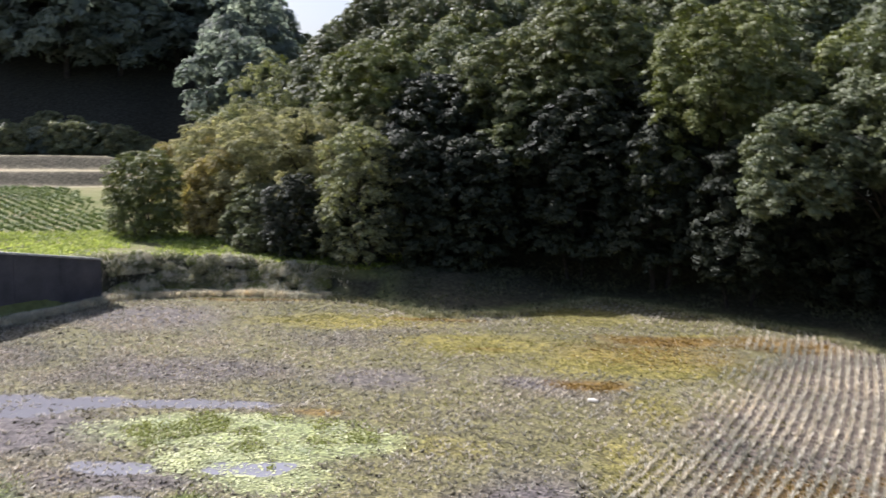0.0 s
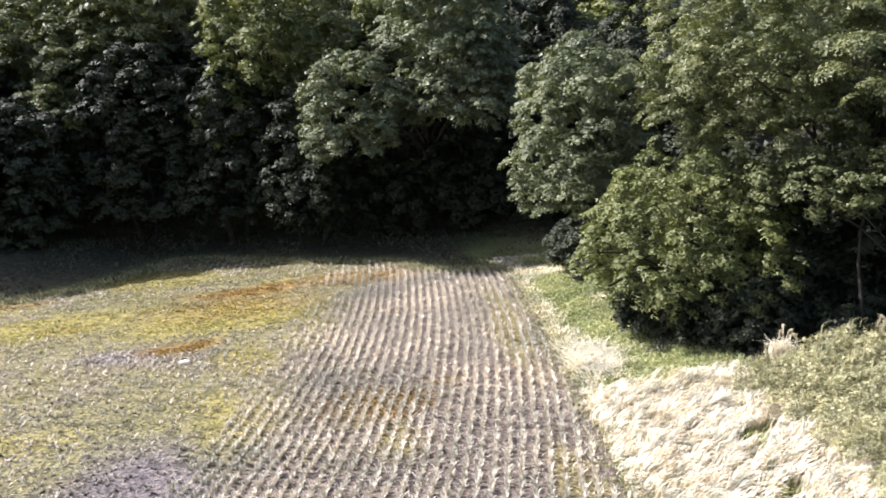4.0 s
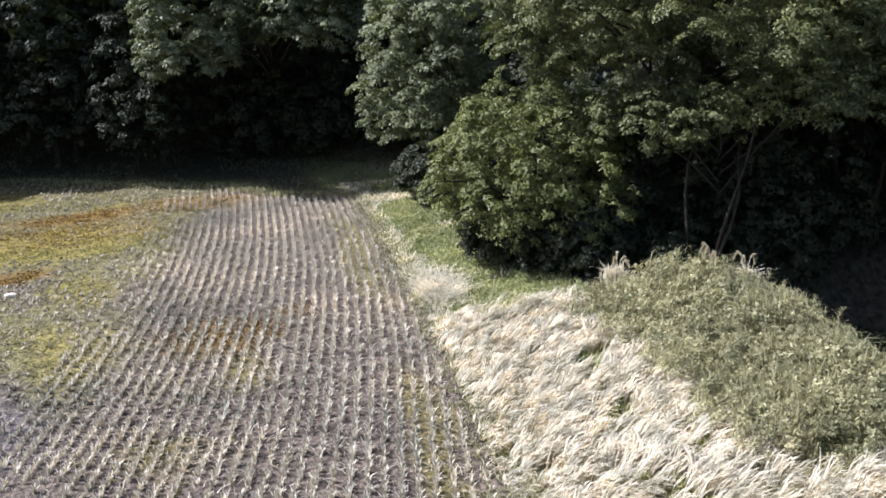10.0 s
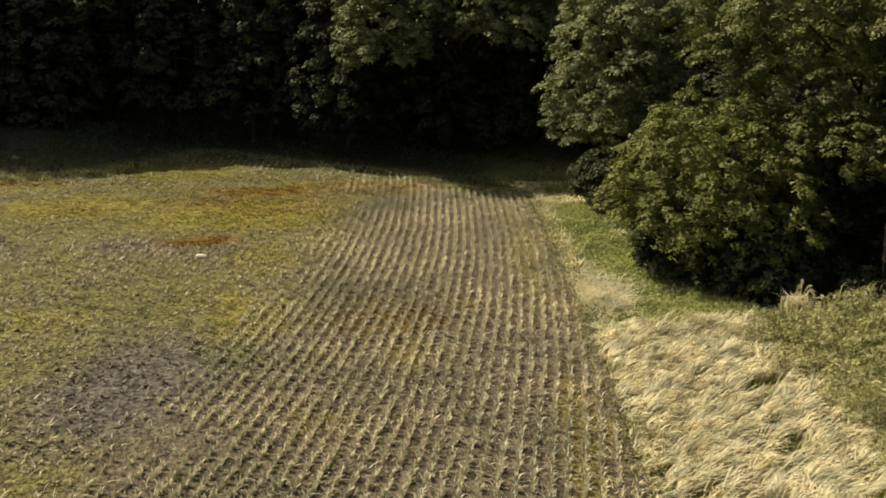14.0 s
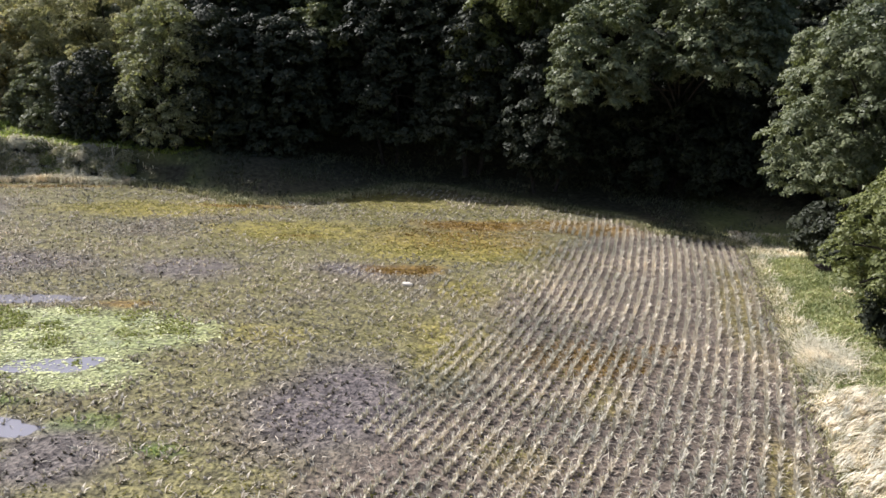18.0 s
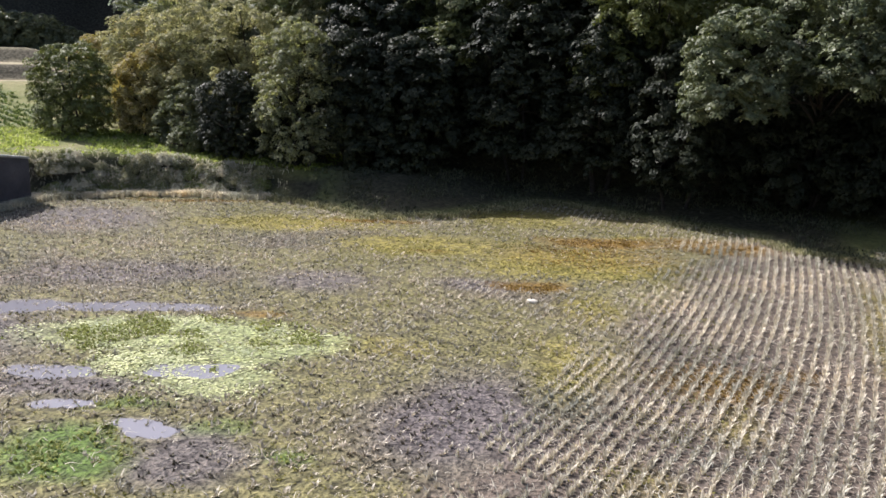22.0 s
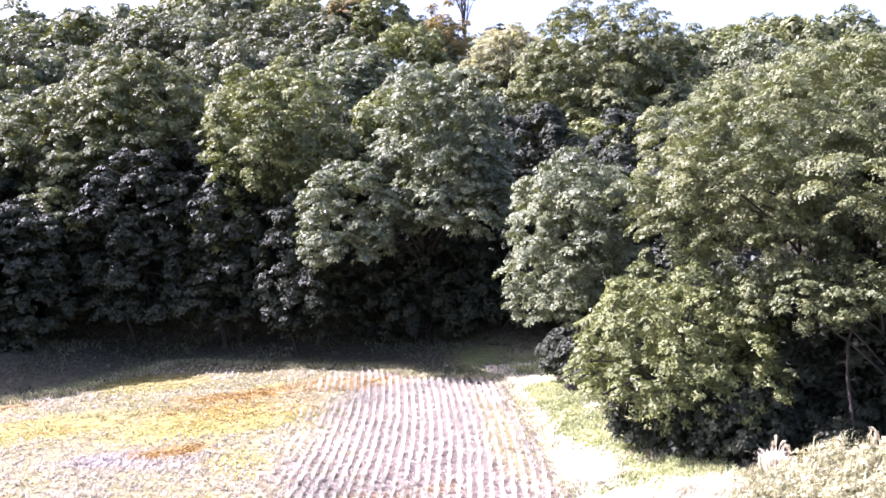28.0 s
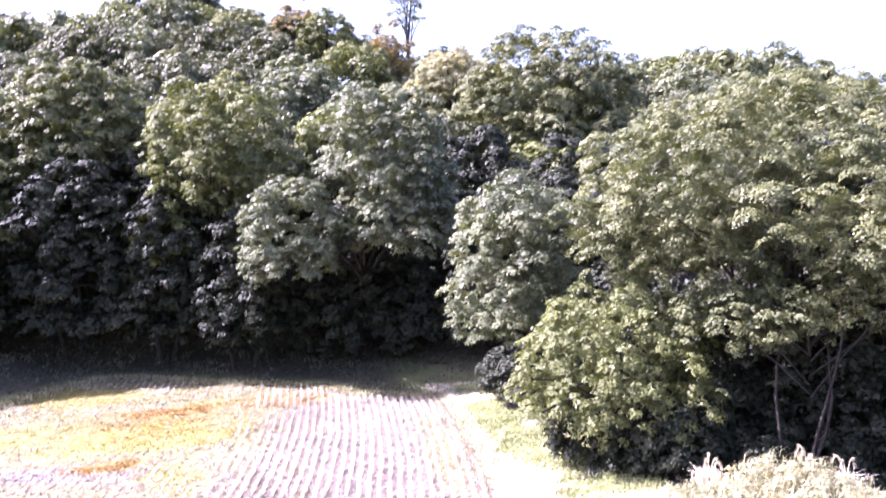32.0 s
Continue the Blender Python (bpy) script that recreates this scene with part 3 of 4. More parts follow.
# ---- trees ----
def leaves(points, normal, size, rng):
    """A small three-cornered leaf at each point, facing roughly along normal."""
    n = len(points)
    normal = normal / np.linalg.norm(normal, axis=1, keepdims=True) + rng.normal(0, 0.27, (n, 3))
    normal /= np.linalg.norm(normal, axis=1, keepdims=True)
    along = np.cross(normal, rng.normal(0, 1, (n, 3)))
    along = along / np.linalg.norm(along, axis=1, keepdims=True) + [0, 0, -0.15]
    across = np.cross(normal, along)
    s = (size * rng.uniform(0.6, 1.4, n))[:, None]
    verts = np.stack([points - along * s * 0.5 - across * s * 0.3, points - along * s * 0.4 + across * s * 0.32, points + along * s * 0.55], 1)
    return verts.reshape(-1, 3), np.arange(3 * n).reshape(-1, 3)


def crown_of(puffs, leaf, density, rng, bottom=0.35, pad=0.4, rise=1.2):
    """Leafy caps, each a small rounded tuft, over the outside of a heap of puffs (x, y, z, radius)."""
    puffs = np.asarray(puffs, float)
    centres, faces, sizes = [], [], []
    for i, (x, y, z, r) in enumerate(puffs):
        n = max(6, int(3.6 / (pad * pad)))
        w = rng.normal(0, 1, (n, 3))
        w /= np.linalg.norm(w, axis=1, keepdims=True)
        w = w[(w[:, 2] > -0.2) | (rng.random(n) < bottom)]
        q = np.maximum(r * pad * rng.uniform(0.5, 1.4, len(w)), 1.6 * leaf)
        p = w * (r * rng.uniform(0.66, 1.08, len(w)))[:, None] * [1, 1, 0.85] + [x, y, z]
        away = np.linalg.norm((p[:, None] - puffs[None, :, :3]) / [1, 1, 0.9], axis=2) / puffs[None, :, 3]
        away[:, i] = 9
        ok = away.min(1) > 0.78
        centres.append(p[ok])
        faces.append(w[ok])
        sizes.append(q[ok])
    c, w, q = np.concatenate(centres), np.concatenate(faces), np.concatenate(sizes)
    k = np.maximum(6, (density * np.pi * q * q * 1.25).astype(int))
    c, w, q = np.repeat(c, k, 0), np.repeat(w, k, 0), np.repeat(q, k)
    up = w * 0.8 + [0, 0, rise]
    up /= np.linalg.norm(up, axis=1, keepdims=True)
    d = rng.normal(0, 1, (len(q), 3))
    d -= up * (d * up).sum(1, keepdims=True)
    d /= np.linalg.norm(d, axis=1, keepdims=True)
    rho = np.sqrt(rng.random(len(q)))
    high = np.sqrt(np.clip(1 - rho * rho, 0, 1))
    p = c + d * (rho * q * rng.uniform(0.9, 1.12, len(q)))[:, None] + up * (q * (0.45 * high - 0.25 * rng.random(len(q)) ** 2))[:, None]
    return leaves(p, up * (0.35 + high)[:, None] + d * rho[:, None], leaf, rng)


def tube(path, radii, sides=7):
    """A tapered limb along a line of points."""
    path = np.asarray(path, float)
    verts, faces = [], []
    for i, (p, r) in enumerate(zip(path, radii)):
        d = path[min(i + 1, len(path) - 1)] - path[max(i - 1, 0)]
        d /= np.linalg.norm(d)
        u = np.cross(d, (0.3, 0.9, 0.2))
        u /= np.linalg.norm(u)
        v = np.cross(d, u)
        for k in range(sides):
            a = 2 * np.pi * k / sides
            verts.append(p + r * (np.cos(a) * u + np.sin(a) * v))
    for i in range(len(path) - 1):
        for k in range(sides):
            a, b = i * sides + k, i * sides + (k + 1) % sides
            faces.append((a, b, b + sides, a + sides))
    return verts, faces


def dome(cx, cy, z0, z1, rx, ry, puff, rng, count=40, low=0.0, tilt=0.0, lobes=1.0):
    """Puffs over an egg-shaped crown between heights z0 and z1; low: how far down its sides they go, 0 to 1."""
    count, puff = int(count * 1.4), puff * 0.9
    out, mid, half = [], z0 + 0.38 * (z1 - z0), 0.62 * (z1 - z0)
    f1, f2, f3 = rng.uniform(0, 6.28, 3)
    for i in range(count):
        u = 1 - (i + 0.5) / count * (1 + low)
        a = i * 2.39996 + rng.uniform(-0.3, 0.3)
        s = max(0.0, 1 - u * u) ** 0.44
        r = puff * rng.uniform(0.5, 1.15)
        k = 1 - 0.6 * r / max(rx, ry) + rng.uniform(-0.15, 0.04)
        k *= 1 + lobes * (0.08 * math.sin(3 * a + f1) * math.sin(4 * u + f2)) + lobes * 0.05 * math.sin(7 * a + f3) * math.cos(6 * u + f1)
        down = half if u > 0 else 0.62 * half
        out.append((cx + rx * s * k * math.cos(a) + tilt * u, cy + ry * s * k * math.sin(a), mid + down * u * k, r))
    for i in range(count // 4):
        a, q = rng.uniform(0, 6.28), rng.uniform(0, 0.62)
        out.append((cx + rx * q * math.cos(a), cy + ry * q * math.sin(a), mid + half * rng.uniform(-0.2, 0.5), puff * 1.4))
    return out


def tree(name, base, puffs, leaf, density, mat, label, rng, trunk=0.22, stems=1, limbs=8, group="", bottom=0.25, pad=0.4):
    """A tree of a trunk, limbs and a leafy crown, standing at base."""
    x, y = base
    z = float(ground_z(x, y)) - 0.15
    top = new(name)
    top.location = (x, y, z)
    tagged(top, label, "tree", group)
    puffs = np.asarray(puffs, float) - [x, y, z, 0]
    c = puffs[:, :3].mean(0)
    for s in range(stems):
        a = 2 * np.pi * s / max(stems, 1) + rng.uniform(0, 1)
        foot = np.array([np.cos(a), np.sin(a), 0]) * (0.5 * (stems > 1) * rng.uniform(0.4, 1.2))
        end = np.array([c[0] * 0.7, c[1] * 0.7, c[2]]) + foot * 2.5
        path = [foot + (end - foot) * u + [(0.3 + 0.12 * (stems > 2)) * np.sin(6 * u + 2 * s) * u, 0.3 * np.cos(7 * u + s) * u, 0] for u in np.linspace(0, 1, 7)]
        v, f = tube(path, np.linspace(trunk, trunk * 0.45, 7))
        part("trunk", mesh_of("trunk", v, f, BARK, True), top)
    for i in rng.permutation(len(puffs))[:limbs]:
        start = np.array([c[0] * 0.5, c[1] * 0.5, c[2] * rng.uniform(0.45, 0.85)])
        end = puffs[i, :3]
        path = [start + (end - start) * u + [0, 0, 0.4 * np.sin(np.pi * u)] for u in np.linspace(0, 1, 5)]
        v, f = tube(path, np.linspace(trunk * 0.42, 0.03, 5), 5)
        part("limb", mesh_of("limb", v, f, BARK, True), top)
    fine = 0.64 if leaf > 0.2 else 0.78
    v, f = crown_of(puffs, leaf * fine, density * 0.75 / fine**2, rng, bottom, pad)
    part("crown", mesh_of("crown", v, f, mat), top)
    return top


rng = np.random.default_rng(11)
EDGE, BUSH = "trees at the wood's edge", "bushes on the terrace"
# the broad tree beside the field with the trees and undergrowth round it
tree("broadleaf_tree", (14.6, 25.6), dome(14.9, 25.6, 4.8, 12.2, 6.8, 5.8, 0.9, rng, 130, 0.25, lobes=1.3) + dome(11.2, 25.0, 4.8, 9.4, 3.0, 2.8, 0.8, rng, 40, 0.2), 0.11, 220, LEAF_OLIVE, "broad evergreen tree with olive leaves beside the paddy", rng, 0.08, 5, 20)
tree("evergreen_tree", (9.6, 25.0), dome(9.1, 24.4, 0.9, 6.0, 3.2, 2.5, 0.65, rng, 74, 0.85), 0.125, 190, LEAF_FRESH, "low bushy evergreen tree at the paddy's edge", rng, 0.07, 5, 12)
tree("evergreen_tree", (13.4, 21.8), dome(12.6, 22.8, 3.5, 5.9, 2.7, 1.8, 0.5, rng, 36, 0.0) + dome(16.9, 22.2, 4.0, 7.0, 3.0, 2.2, 0.6, rng, 36, 0.1), 0.12, 170, LEAF_OLIVE, "leaning evergreen tree with layered green crown", rng, 0.06, 3, 10)
tree("evergreen_tree", (20.2, 23.6), dome(20.4, 23.4, 3.4, 10.4, 3.4, 3.2, 0.9, rng, 56, 0.3), 0.17, 100, LEAF_OLIVE, "evergreen tree with olive crown in the side wood", rng, 0.1, 3, 8)
tree("evergreen_tree", (23.5, 22.0), dome(23.5, 22.0, 1.4, 10.0, 4.2, 4.2, 1.3, rng, 36, 0.5), 0.3, 45, LEAF_SHADED, "shade-coloured evergreen tree in the side wood", rng, 0.14, 1, 6)
tree("evergreen_tree", (20.0, 29.0), dome(20.0, 29.0, 1.4, 12.0, 4.4, 4.2, 1.3, rng, 36, 0.6), 0.3, 45, LEAF_SHADED, "shade-coloured evergreen tree in the side wood", rng, 0.14, 1, 6)
tree("evergreen_tree", (26.5, 28.0), dome(26.5, 28.0, 2.0, 12.0, 4.6, 4.4, 1.4, rng, 36, 0.5), 0.32, 40, LEAF_SHADED, "shade-coloured evergreen tree in the side wood", rng, 0.14, 1, 6)
tree("evergreen_tree", (23.0, 15.5), dome(23.0, 15.5, 0.6, 10.0, 4.0, 4.0, 1.3, rng, 30, 0.5), 0.3, 45, LEAF_SHADED, "shade-coloured evergreen tree in the side wood", rng, 0.14, 1, 6)
# three low trees added to fill the shade under the broad tree
tree("evergreen_tree", (18.4, 25.0), dome(18.0, 25.0, 0.4, 6.0, 3.2, 2.8, 1.1, rng, 26, 0.7), 0.28, 45, LEAF_SHADED, "shade-coloured low evergreen added under the broad tree", rng, 0.08, 3, 6)
tree("evergreen_tree", (12.6, 26.4), dome(12.6, 26.2, 0.2, 5.4, 3.2, 1.8, 0.9, rng, 26, 0.8), 0.26, 55, LEAF_SHADED, "shade-coloured low evergreen added under the broad tree", rng, 0.08, 2, 5)
tree("evergreen_tree", (15.8, 24.6), dome(15.8, 24.6, 0.0, 4.6, 2.4, 1.6, 0.8, rng, 22, 0.8), 0.26, 55, LEAF_SHADED, "shade-coloured low evergreen added under the broad tree", rng, 0.08, 2, 5)
# the narrow grey-green tree
tree("evergreen_tree", (8.8, 32.2), dome(7.3, 30.5, 2.4, 10.0, 2.5, 2.5, 0.7, rng, 74, 0.8), 0.15, 140, LEAF_GREY, "grey-green evergreen tree beside the paddy", rng, 0.09, 3, 8)
# the wood's edge behind the field
tree("evergreen_tree", (2.6, 44.8), dome(3.3, 41.2, 7.4, 14.7, 3.4, 3.2, 0.95, rng, 52, 0.4) + dome(-1.2, 39.4, 4.2, 10.0, 2.4, 2.5, 0.75, rng, 34, 0.7) + dome(3.9, 40.2, 5.6, 10.2, 3.5, 2.4, 0.8, rng, 38, 0.5),
     0.19, 95, LEAF_GREY, "tall grey-green evergreen tree with three rounded masses", rng, 0.17, 1, 12, EDGE)
tree("evergreen_tree", (-5.4, 46.6), dome(-5.0, 44.2, 7.6, 14.9, 3.8, 3.2, 0.95, rng, 52, 0.5) + dome(-7.4, 43.4, 4.6, 9.5, 1.6, 1.4, 0.5, rng, 12, 0.5) + dome(-8.3, 43.2, 5.0, 8.6, 1.0, 0.9, 0.4, rng, 8, 0.5) + dome(-4.2, 44.0, 7.4, 9.6, 1.6, 1.2, 0.5, rng, 12, 0.2),
     0.19, 95, LEAF_FRESH, "tall evergreen tree with loose sunlit lower sprays", rng, 0.15, 1, 12, EDGE)
tree("evergreen_tree", (-12.6, 48.2), dome(-12.6, 48.0, 8.0, 16.8, 4.2, 3.6, 1.0, rng, 60, 0.4), 0.24, 70, LEAF_OLIVE, "dark evergreen tree on the hillside edge", rng, 0.15, 1, 8, EDGE)
tree("evergreen_tree", (-16.6, 47.6), dome(-16.4, 47.2, 7.4, 14.2, 4.6, 3.8, 1.1, rng, 56, 0.5) + dome(-15.8, 43.2, 5.6, 9.4, 1.6, 1.3, 0.55, rng, 12, 0.4), 0.24, 65, LEAF_OLIVE, "evergreen tree with a hanging sunlit branch", rng, 0.15, 1, 8, EDGE)
tree("evergreen_tree", (-25.4, 46.2), dome(-25.2, 45.8, 7.0, 14.2, 3.6, 3.4, 1.0, rng, 50, 0.5), 0.24, 65, LEAF_FRESH, "yellow-green tree on the wood's edge", rng, 0.15, 1, 8, EDGE)
tree("evergreen_tree", (-20.6, 45.0), dome(-20.6, 44.6, 2.6, 12.2, 3.2, 3.2, 1.0, rng, 46, 0.6), 0.3, 50, LEAF_SHADED, "shade-coloured evergreen tree on the wood's edge", rng, 0.15, 1, 8, EDGE)
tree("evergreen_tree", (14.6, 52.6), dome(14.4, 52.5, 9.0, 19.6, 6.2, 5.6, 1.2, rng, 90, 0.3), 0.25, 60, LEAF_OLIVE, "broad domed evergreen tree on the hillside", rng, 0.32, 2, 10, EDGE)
# three trees added to fill the shade round the tall tree's foot
tree("evergreen_tree", (-3.6, 42.6), dome(-3.6, 41.6, 0.8, 8.8, 2.1, 1.7, 0.8, rng, 36, 0.9), 0.28, 55, LEAF_SHADED, "shade-coloured evergreen added beside the tall tree", rng, 0.1, 2, 6, EDGE)
tree("evergreen_tree", (2.2, 44.2), dome(2.2, 43.4, 0.6, 7.0, 4.4, 1.8, 0.9, rng, 40, 0.9), 0.28, 55, LEAF_SHADED, "shade-coloured low evergreen added under the tall tree", rng, 0.12, 2, 6, EDGE)
tree("evergreen_tree", (2.4, 46.8), dome(2.4, 46.4, 1.0, 9.0, 4.6, 1.9, 1.0, rng, 44, 0.9), 0.28, 55, LEAF_SHADED, "shade-coloured evergreen added behind the tall tree", rng, 0.12, 2, 6, EDGE)
tree("evergreen_tree", (8.6, 47.0), dome(8.8, 46.6, 3.2, 13.0, 3.8, 3.4, 1.1, rng, 46, 0.6), 0.3, 50, LEAF_SHADED, "shade-coloured evergreen tree on the wood's edge", rng, 0.15, 1, 8, EDGE)
tree("evergreen_tree", (14.0, 41.5), dome(14.0, 41.5, 3.0, 12.5, 4.2, 3.8, 1.2, rng, 44, 0.6), 0.3, 50, LEAF_SHADED, "shade-coloured evergreen tree on the wood's edge", rng, 0.15, 1, 8, EDGE)
# five trees added to cast shade on the bank and the grass beyond the field
tree("evergreen_tree", (-17.4, 43.0), dome(-17.4, 41.8, 0.8, 8.8, 2.8, 2.2, 0.9, rng, 48, 0.9), 0.28, 55, LEAF_SHADED, "shade-coloured evergreen added to shade the bank", rng, 0.1, 2, 8, EDGE)
tree("evergreen_tree", (-20.6, 41.6), dome(-20.4, 40.6, 0.8, 9.4, 2.4, 2.2, 0.8, rng, 40, 0.9), 0.24, 65, LEAF_SHADED, "shade-coloured evergreen added on the shaded bank", rng, 0.1, 2, 6, EDGE)
tree("evergreen_tree", (-23.2, 40.2), dome(-23.4, 40.6, 0.8, 6.2, 1.9, 1.7, 0.7, rng, 30, 0.9), 0.22, 75, LEAF_SHADED, "low shade-coloured evergreen added at the terrace's end", rng, 0.08, 2, 6, EDGE)
tree("evergreen_tree", (-12.2, 45.2), dome(-12.2, 44.0, 1.0, 11.4, 3.2, 2.2, 1.0, rng, 48, 0.9), 0.28, 55, LEAF_SHADED, "shade-coloured evergreen added to shade the grass", rng, 0.1, 2, 8, EDGE)
tree("evergreen_tree", (-7.8, 45.0), dome(-7.8, 43.8, 1.2, 10.2, 2.9, 2.2, 0.95, rng, 44, 0.9), 0.28, 55, LEAF_SHADED, "shade-coloured evergreen added under the taller trees", rng, 0.16, 2, 6, EDGE)
tree("evergreen_tree", (-9.4, 47.0), dome(-9.4, 46.6, 3.0, 12.0, 3.0, 2.8, 1.1, rng, 36, 0.6), 0.3, 50, LEAF_SHADED, "shade-coloured evergreen tree on the wood's edge", rng, 0.15, 1, 8, EDGE)
tree("maple_tree", (-1.6, 71.4), dome(-1.6, 71.4, 18.0, 26.4, 2.2, 2.4, 0.8, rng, 26, 0.4), 0.26, 40, LEAF_RUST, "tree with rust and yellow autumn leaves", rng, 0.2, 1, 5)
tree("maple_tree", (5.7, 69.2), dome(5.7, 69.2, 16.0, 23.8, 2.3, 2.4, 0.8, rng, 24, 0.4), 0.26, 40, LEAF_RUST, "tree with rust and yellow autumn leaves", rng, 0.2, 1, 5)
tree("evergreen_tree", (10.0, 60.8), dome(9.8, 60.6, 15.0, 20.0, 3.0, 2.8, 0.9, rng, 30, 0.4), 0.26, 50, LEAF_PALE, "pale yellow-green tree on the hillside", rng, 0.2, 1, 5)
tree("pine_tree", (9.0, 84.0), [(9.0 + 1.3 * math.sin(2.2 * k) * (1 - 0.06 * k), 84 + 0.9 * math.cos(2.2 * k), 26.6 + 0.5 * k, 0.55 + 0.2 * (k % 3)) for k in range(10)], 0.2, 60, LEAF_GREY, "thin lone pine above the wood", rng, 0.16, 1, 10)
# the thicket and bushes on the terrace
for x, y, z0, z1, r, puff, mat, leaf, dens, label in (
    (-31.0, 42.4, 2.2, 10.2, 3.3, 1.0, LEAF_PALE, 0.22, 75, "pale yellow-green thicket of tall shrubs"),
    (-27.0, 42.2, 2.0, 10.4, 3.0, 0.95, LEAF_PALE, 0.22, 75, "pale yellow-green thicket of tall shrubs"),
    (-24.2, 43.4, 2.0, 10.4, 2.6, 0.95, LEAF_PALE, 0.22, 75, "pale yellow-green thicket of tall shrubs"),
    (-35.4, 43.4, 2.4, 9.3, 2.8, 0.95, LEAF_PALE, 0.22, 75, "pale yellow-green thicket of tall shrubs"),
    (-33.2, 41.0, 2.2, 7.6, 2.0, 0.8, LEAF_TAN, 0.22, 75, "faded tan shrub with dead stems in the thicket"),
    (-37.2, 45.6, 2.4, 9.4, 2.4, 0.95, LEAF_TAN, 0.22, 75, "faded tan shrub with dead stems in the thicket"),
    (-41.2, 46.0, 2.4, 8.0, 2.0, 0.95, LEAF_TAN, 0.22, 75, "faded tan shrub with dead stems in the thicket"),
    (-29.6, 40.2, 2.0, 5.6, 2.0, 0.75, LEAF_SILVER, 0.2, 95, "grey-green shrub in front of the thicket"),
    (-22.2, 39.0, 1.6, 9.6, 2.4, 0.75, LEAF_SILVER, 0.22, 80, "tall grey-green shrub at the wood's edge"),
    (-26.1, 38.7, 1.9, 6.5, 1.65, 0.7, LEAF_SHADED, 0.2, 110, "dark rounded bush on the terrace"),
    (-36.2, 38.2, 2.2, 7.8, 2.3, 0.85, LEAF_FRESH, 0.2, 105, "rounded green bush on the terrace"),
    (-28.7, 38.4, 2.2, 3.3, 0.95, 0.45, LEAF_OLIVE, 0.16, 120, "small olive bush on the grassy terrace"),
    (-37.0, 50.5, 4.0, 13.8, 3.0, 1.0, LEAF_SILVER, 0.26, 45, "thin grey tree behind the thicket"),
    (-42.0, 53.0, 3.0, 10.5, 3.4, 1.1, LEAF_GREY, 0.28, 50, "grey-green tree behind the thicket"),
    (-46.0, 58.0, 3.0, 10.0, 3.4, 1.1, LEAF_SILVER, 0.28, 50, "grey-green tree behind the thicket"),
):
    tree("shrub", (x, y), dome(x, y, z0 - 0.9, z1, r, r * 0.95, puff * 0.85, rng, 44, 0.7), leaf * 0.75, dens * 1.25, mat, label, rng, 0.09, 3, 6, BUSH, 0.6)

# undergrowth along the foot of the wood, its leaves coloured dark for the shade
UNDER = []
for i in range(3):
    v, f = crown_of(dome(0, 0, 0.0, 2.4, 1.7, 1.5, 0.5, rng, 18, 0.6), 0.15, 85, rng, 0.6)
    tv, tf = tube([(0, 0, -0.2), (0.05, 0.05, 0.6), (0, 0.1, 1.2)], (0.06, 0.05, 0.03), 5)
    UNDER.append((mesh_of("crown", v, f, LEAF_SHADED), mesh_of("trunk", tv, tf, BARK, True)))


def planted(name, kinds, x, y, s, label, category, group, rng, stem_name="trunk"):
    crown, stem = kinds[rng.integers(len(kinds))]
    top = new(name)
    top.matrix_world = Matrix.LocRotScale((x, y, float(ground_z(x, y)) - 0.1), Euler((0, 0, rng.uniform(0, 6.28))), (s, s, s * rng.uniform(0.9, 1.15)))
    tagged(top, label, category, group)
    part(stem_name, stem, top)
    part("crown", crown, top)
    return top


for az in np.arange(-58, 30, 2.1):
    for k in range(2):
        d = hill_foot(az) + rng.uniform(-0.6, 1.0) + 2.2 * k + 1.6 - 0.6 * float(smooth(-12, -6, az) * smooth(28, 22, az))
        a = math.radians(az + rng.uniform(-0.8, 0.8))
        planted("undergrowth_shrub", UNDER, -d * math.sin(a), d * math.cos(a), rng.uniform(0.9, 1.5), "shade-coloured shrub under the trees at the hill's foot", "shrub", "undergrowth of the wood", rng)
# shrubs added to fill the black shade in the side wood
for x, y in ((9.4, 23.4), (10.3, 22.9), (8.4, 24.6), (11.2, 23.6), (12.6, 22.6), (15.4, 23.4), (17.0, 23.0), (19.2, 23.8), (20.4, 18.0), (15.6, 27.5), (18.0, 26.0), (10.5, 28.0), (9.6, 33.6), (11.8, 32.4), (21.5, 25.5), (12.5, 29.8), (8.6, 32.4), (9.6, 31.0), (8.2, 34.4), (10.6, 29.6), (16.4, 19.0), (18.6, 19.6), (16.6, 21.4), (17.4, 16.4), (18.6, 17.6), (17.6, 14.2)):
    planted("undergrowth_shrub", UNDER, x, y, rng.uniform(0.7, 1.0), "shade-coloured shrub added to darken the side wood", "shrub", "undergrowth of the wood", rng)

# woods on the hills
KINDS, FAR_KINDS = [], []
# three of the six kinds take the olive dimmed for weak slope light
for i, mat in enumerate((LEAF_OLIVE, LEAF_OLIVE_DIM, LEAF_OLIVE_DIM, LEAF_GREY, LEAF_OLIVE_DIM, LEAF_FRESH)):
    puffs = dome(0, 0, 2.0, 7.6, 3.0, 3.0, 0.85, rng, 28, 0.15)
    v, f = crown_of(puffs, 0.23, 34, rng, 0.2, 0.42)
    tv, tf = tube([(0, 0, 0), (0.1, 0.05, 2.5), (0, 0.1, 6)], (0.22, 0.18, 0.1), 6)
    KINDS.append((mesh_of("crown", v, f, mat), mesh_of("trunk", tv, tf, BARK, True)))
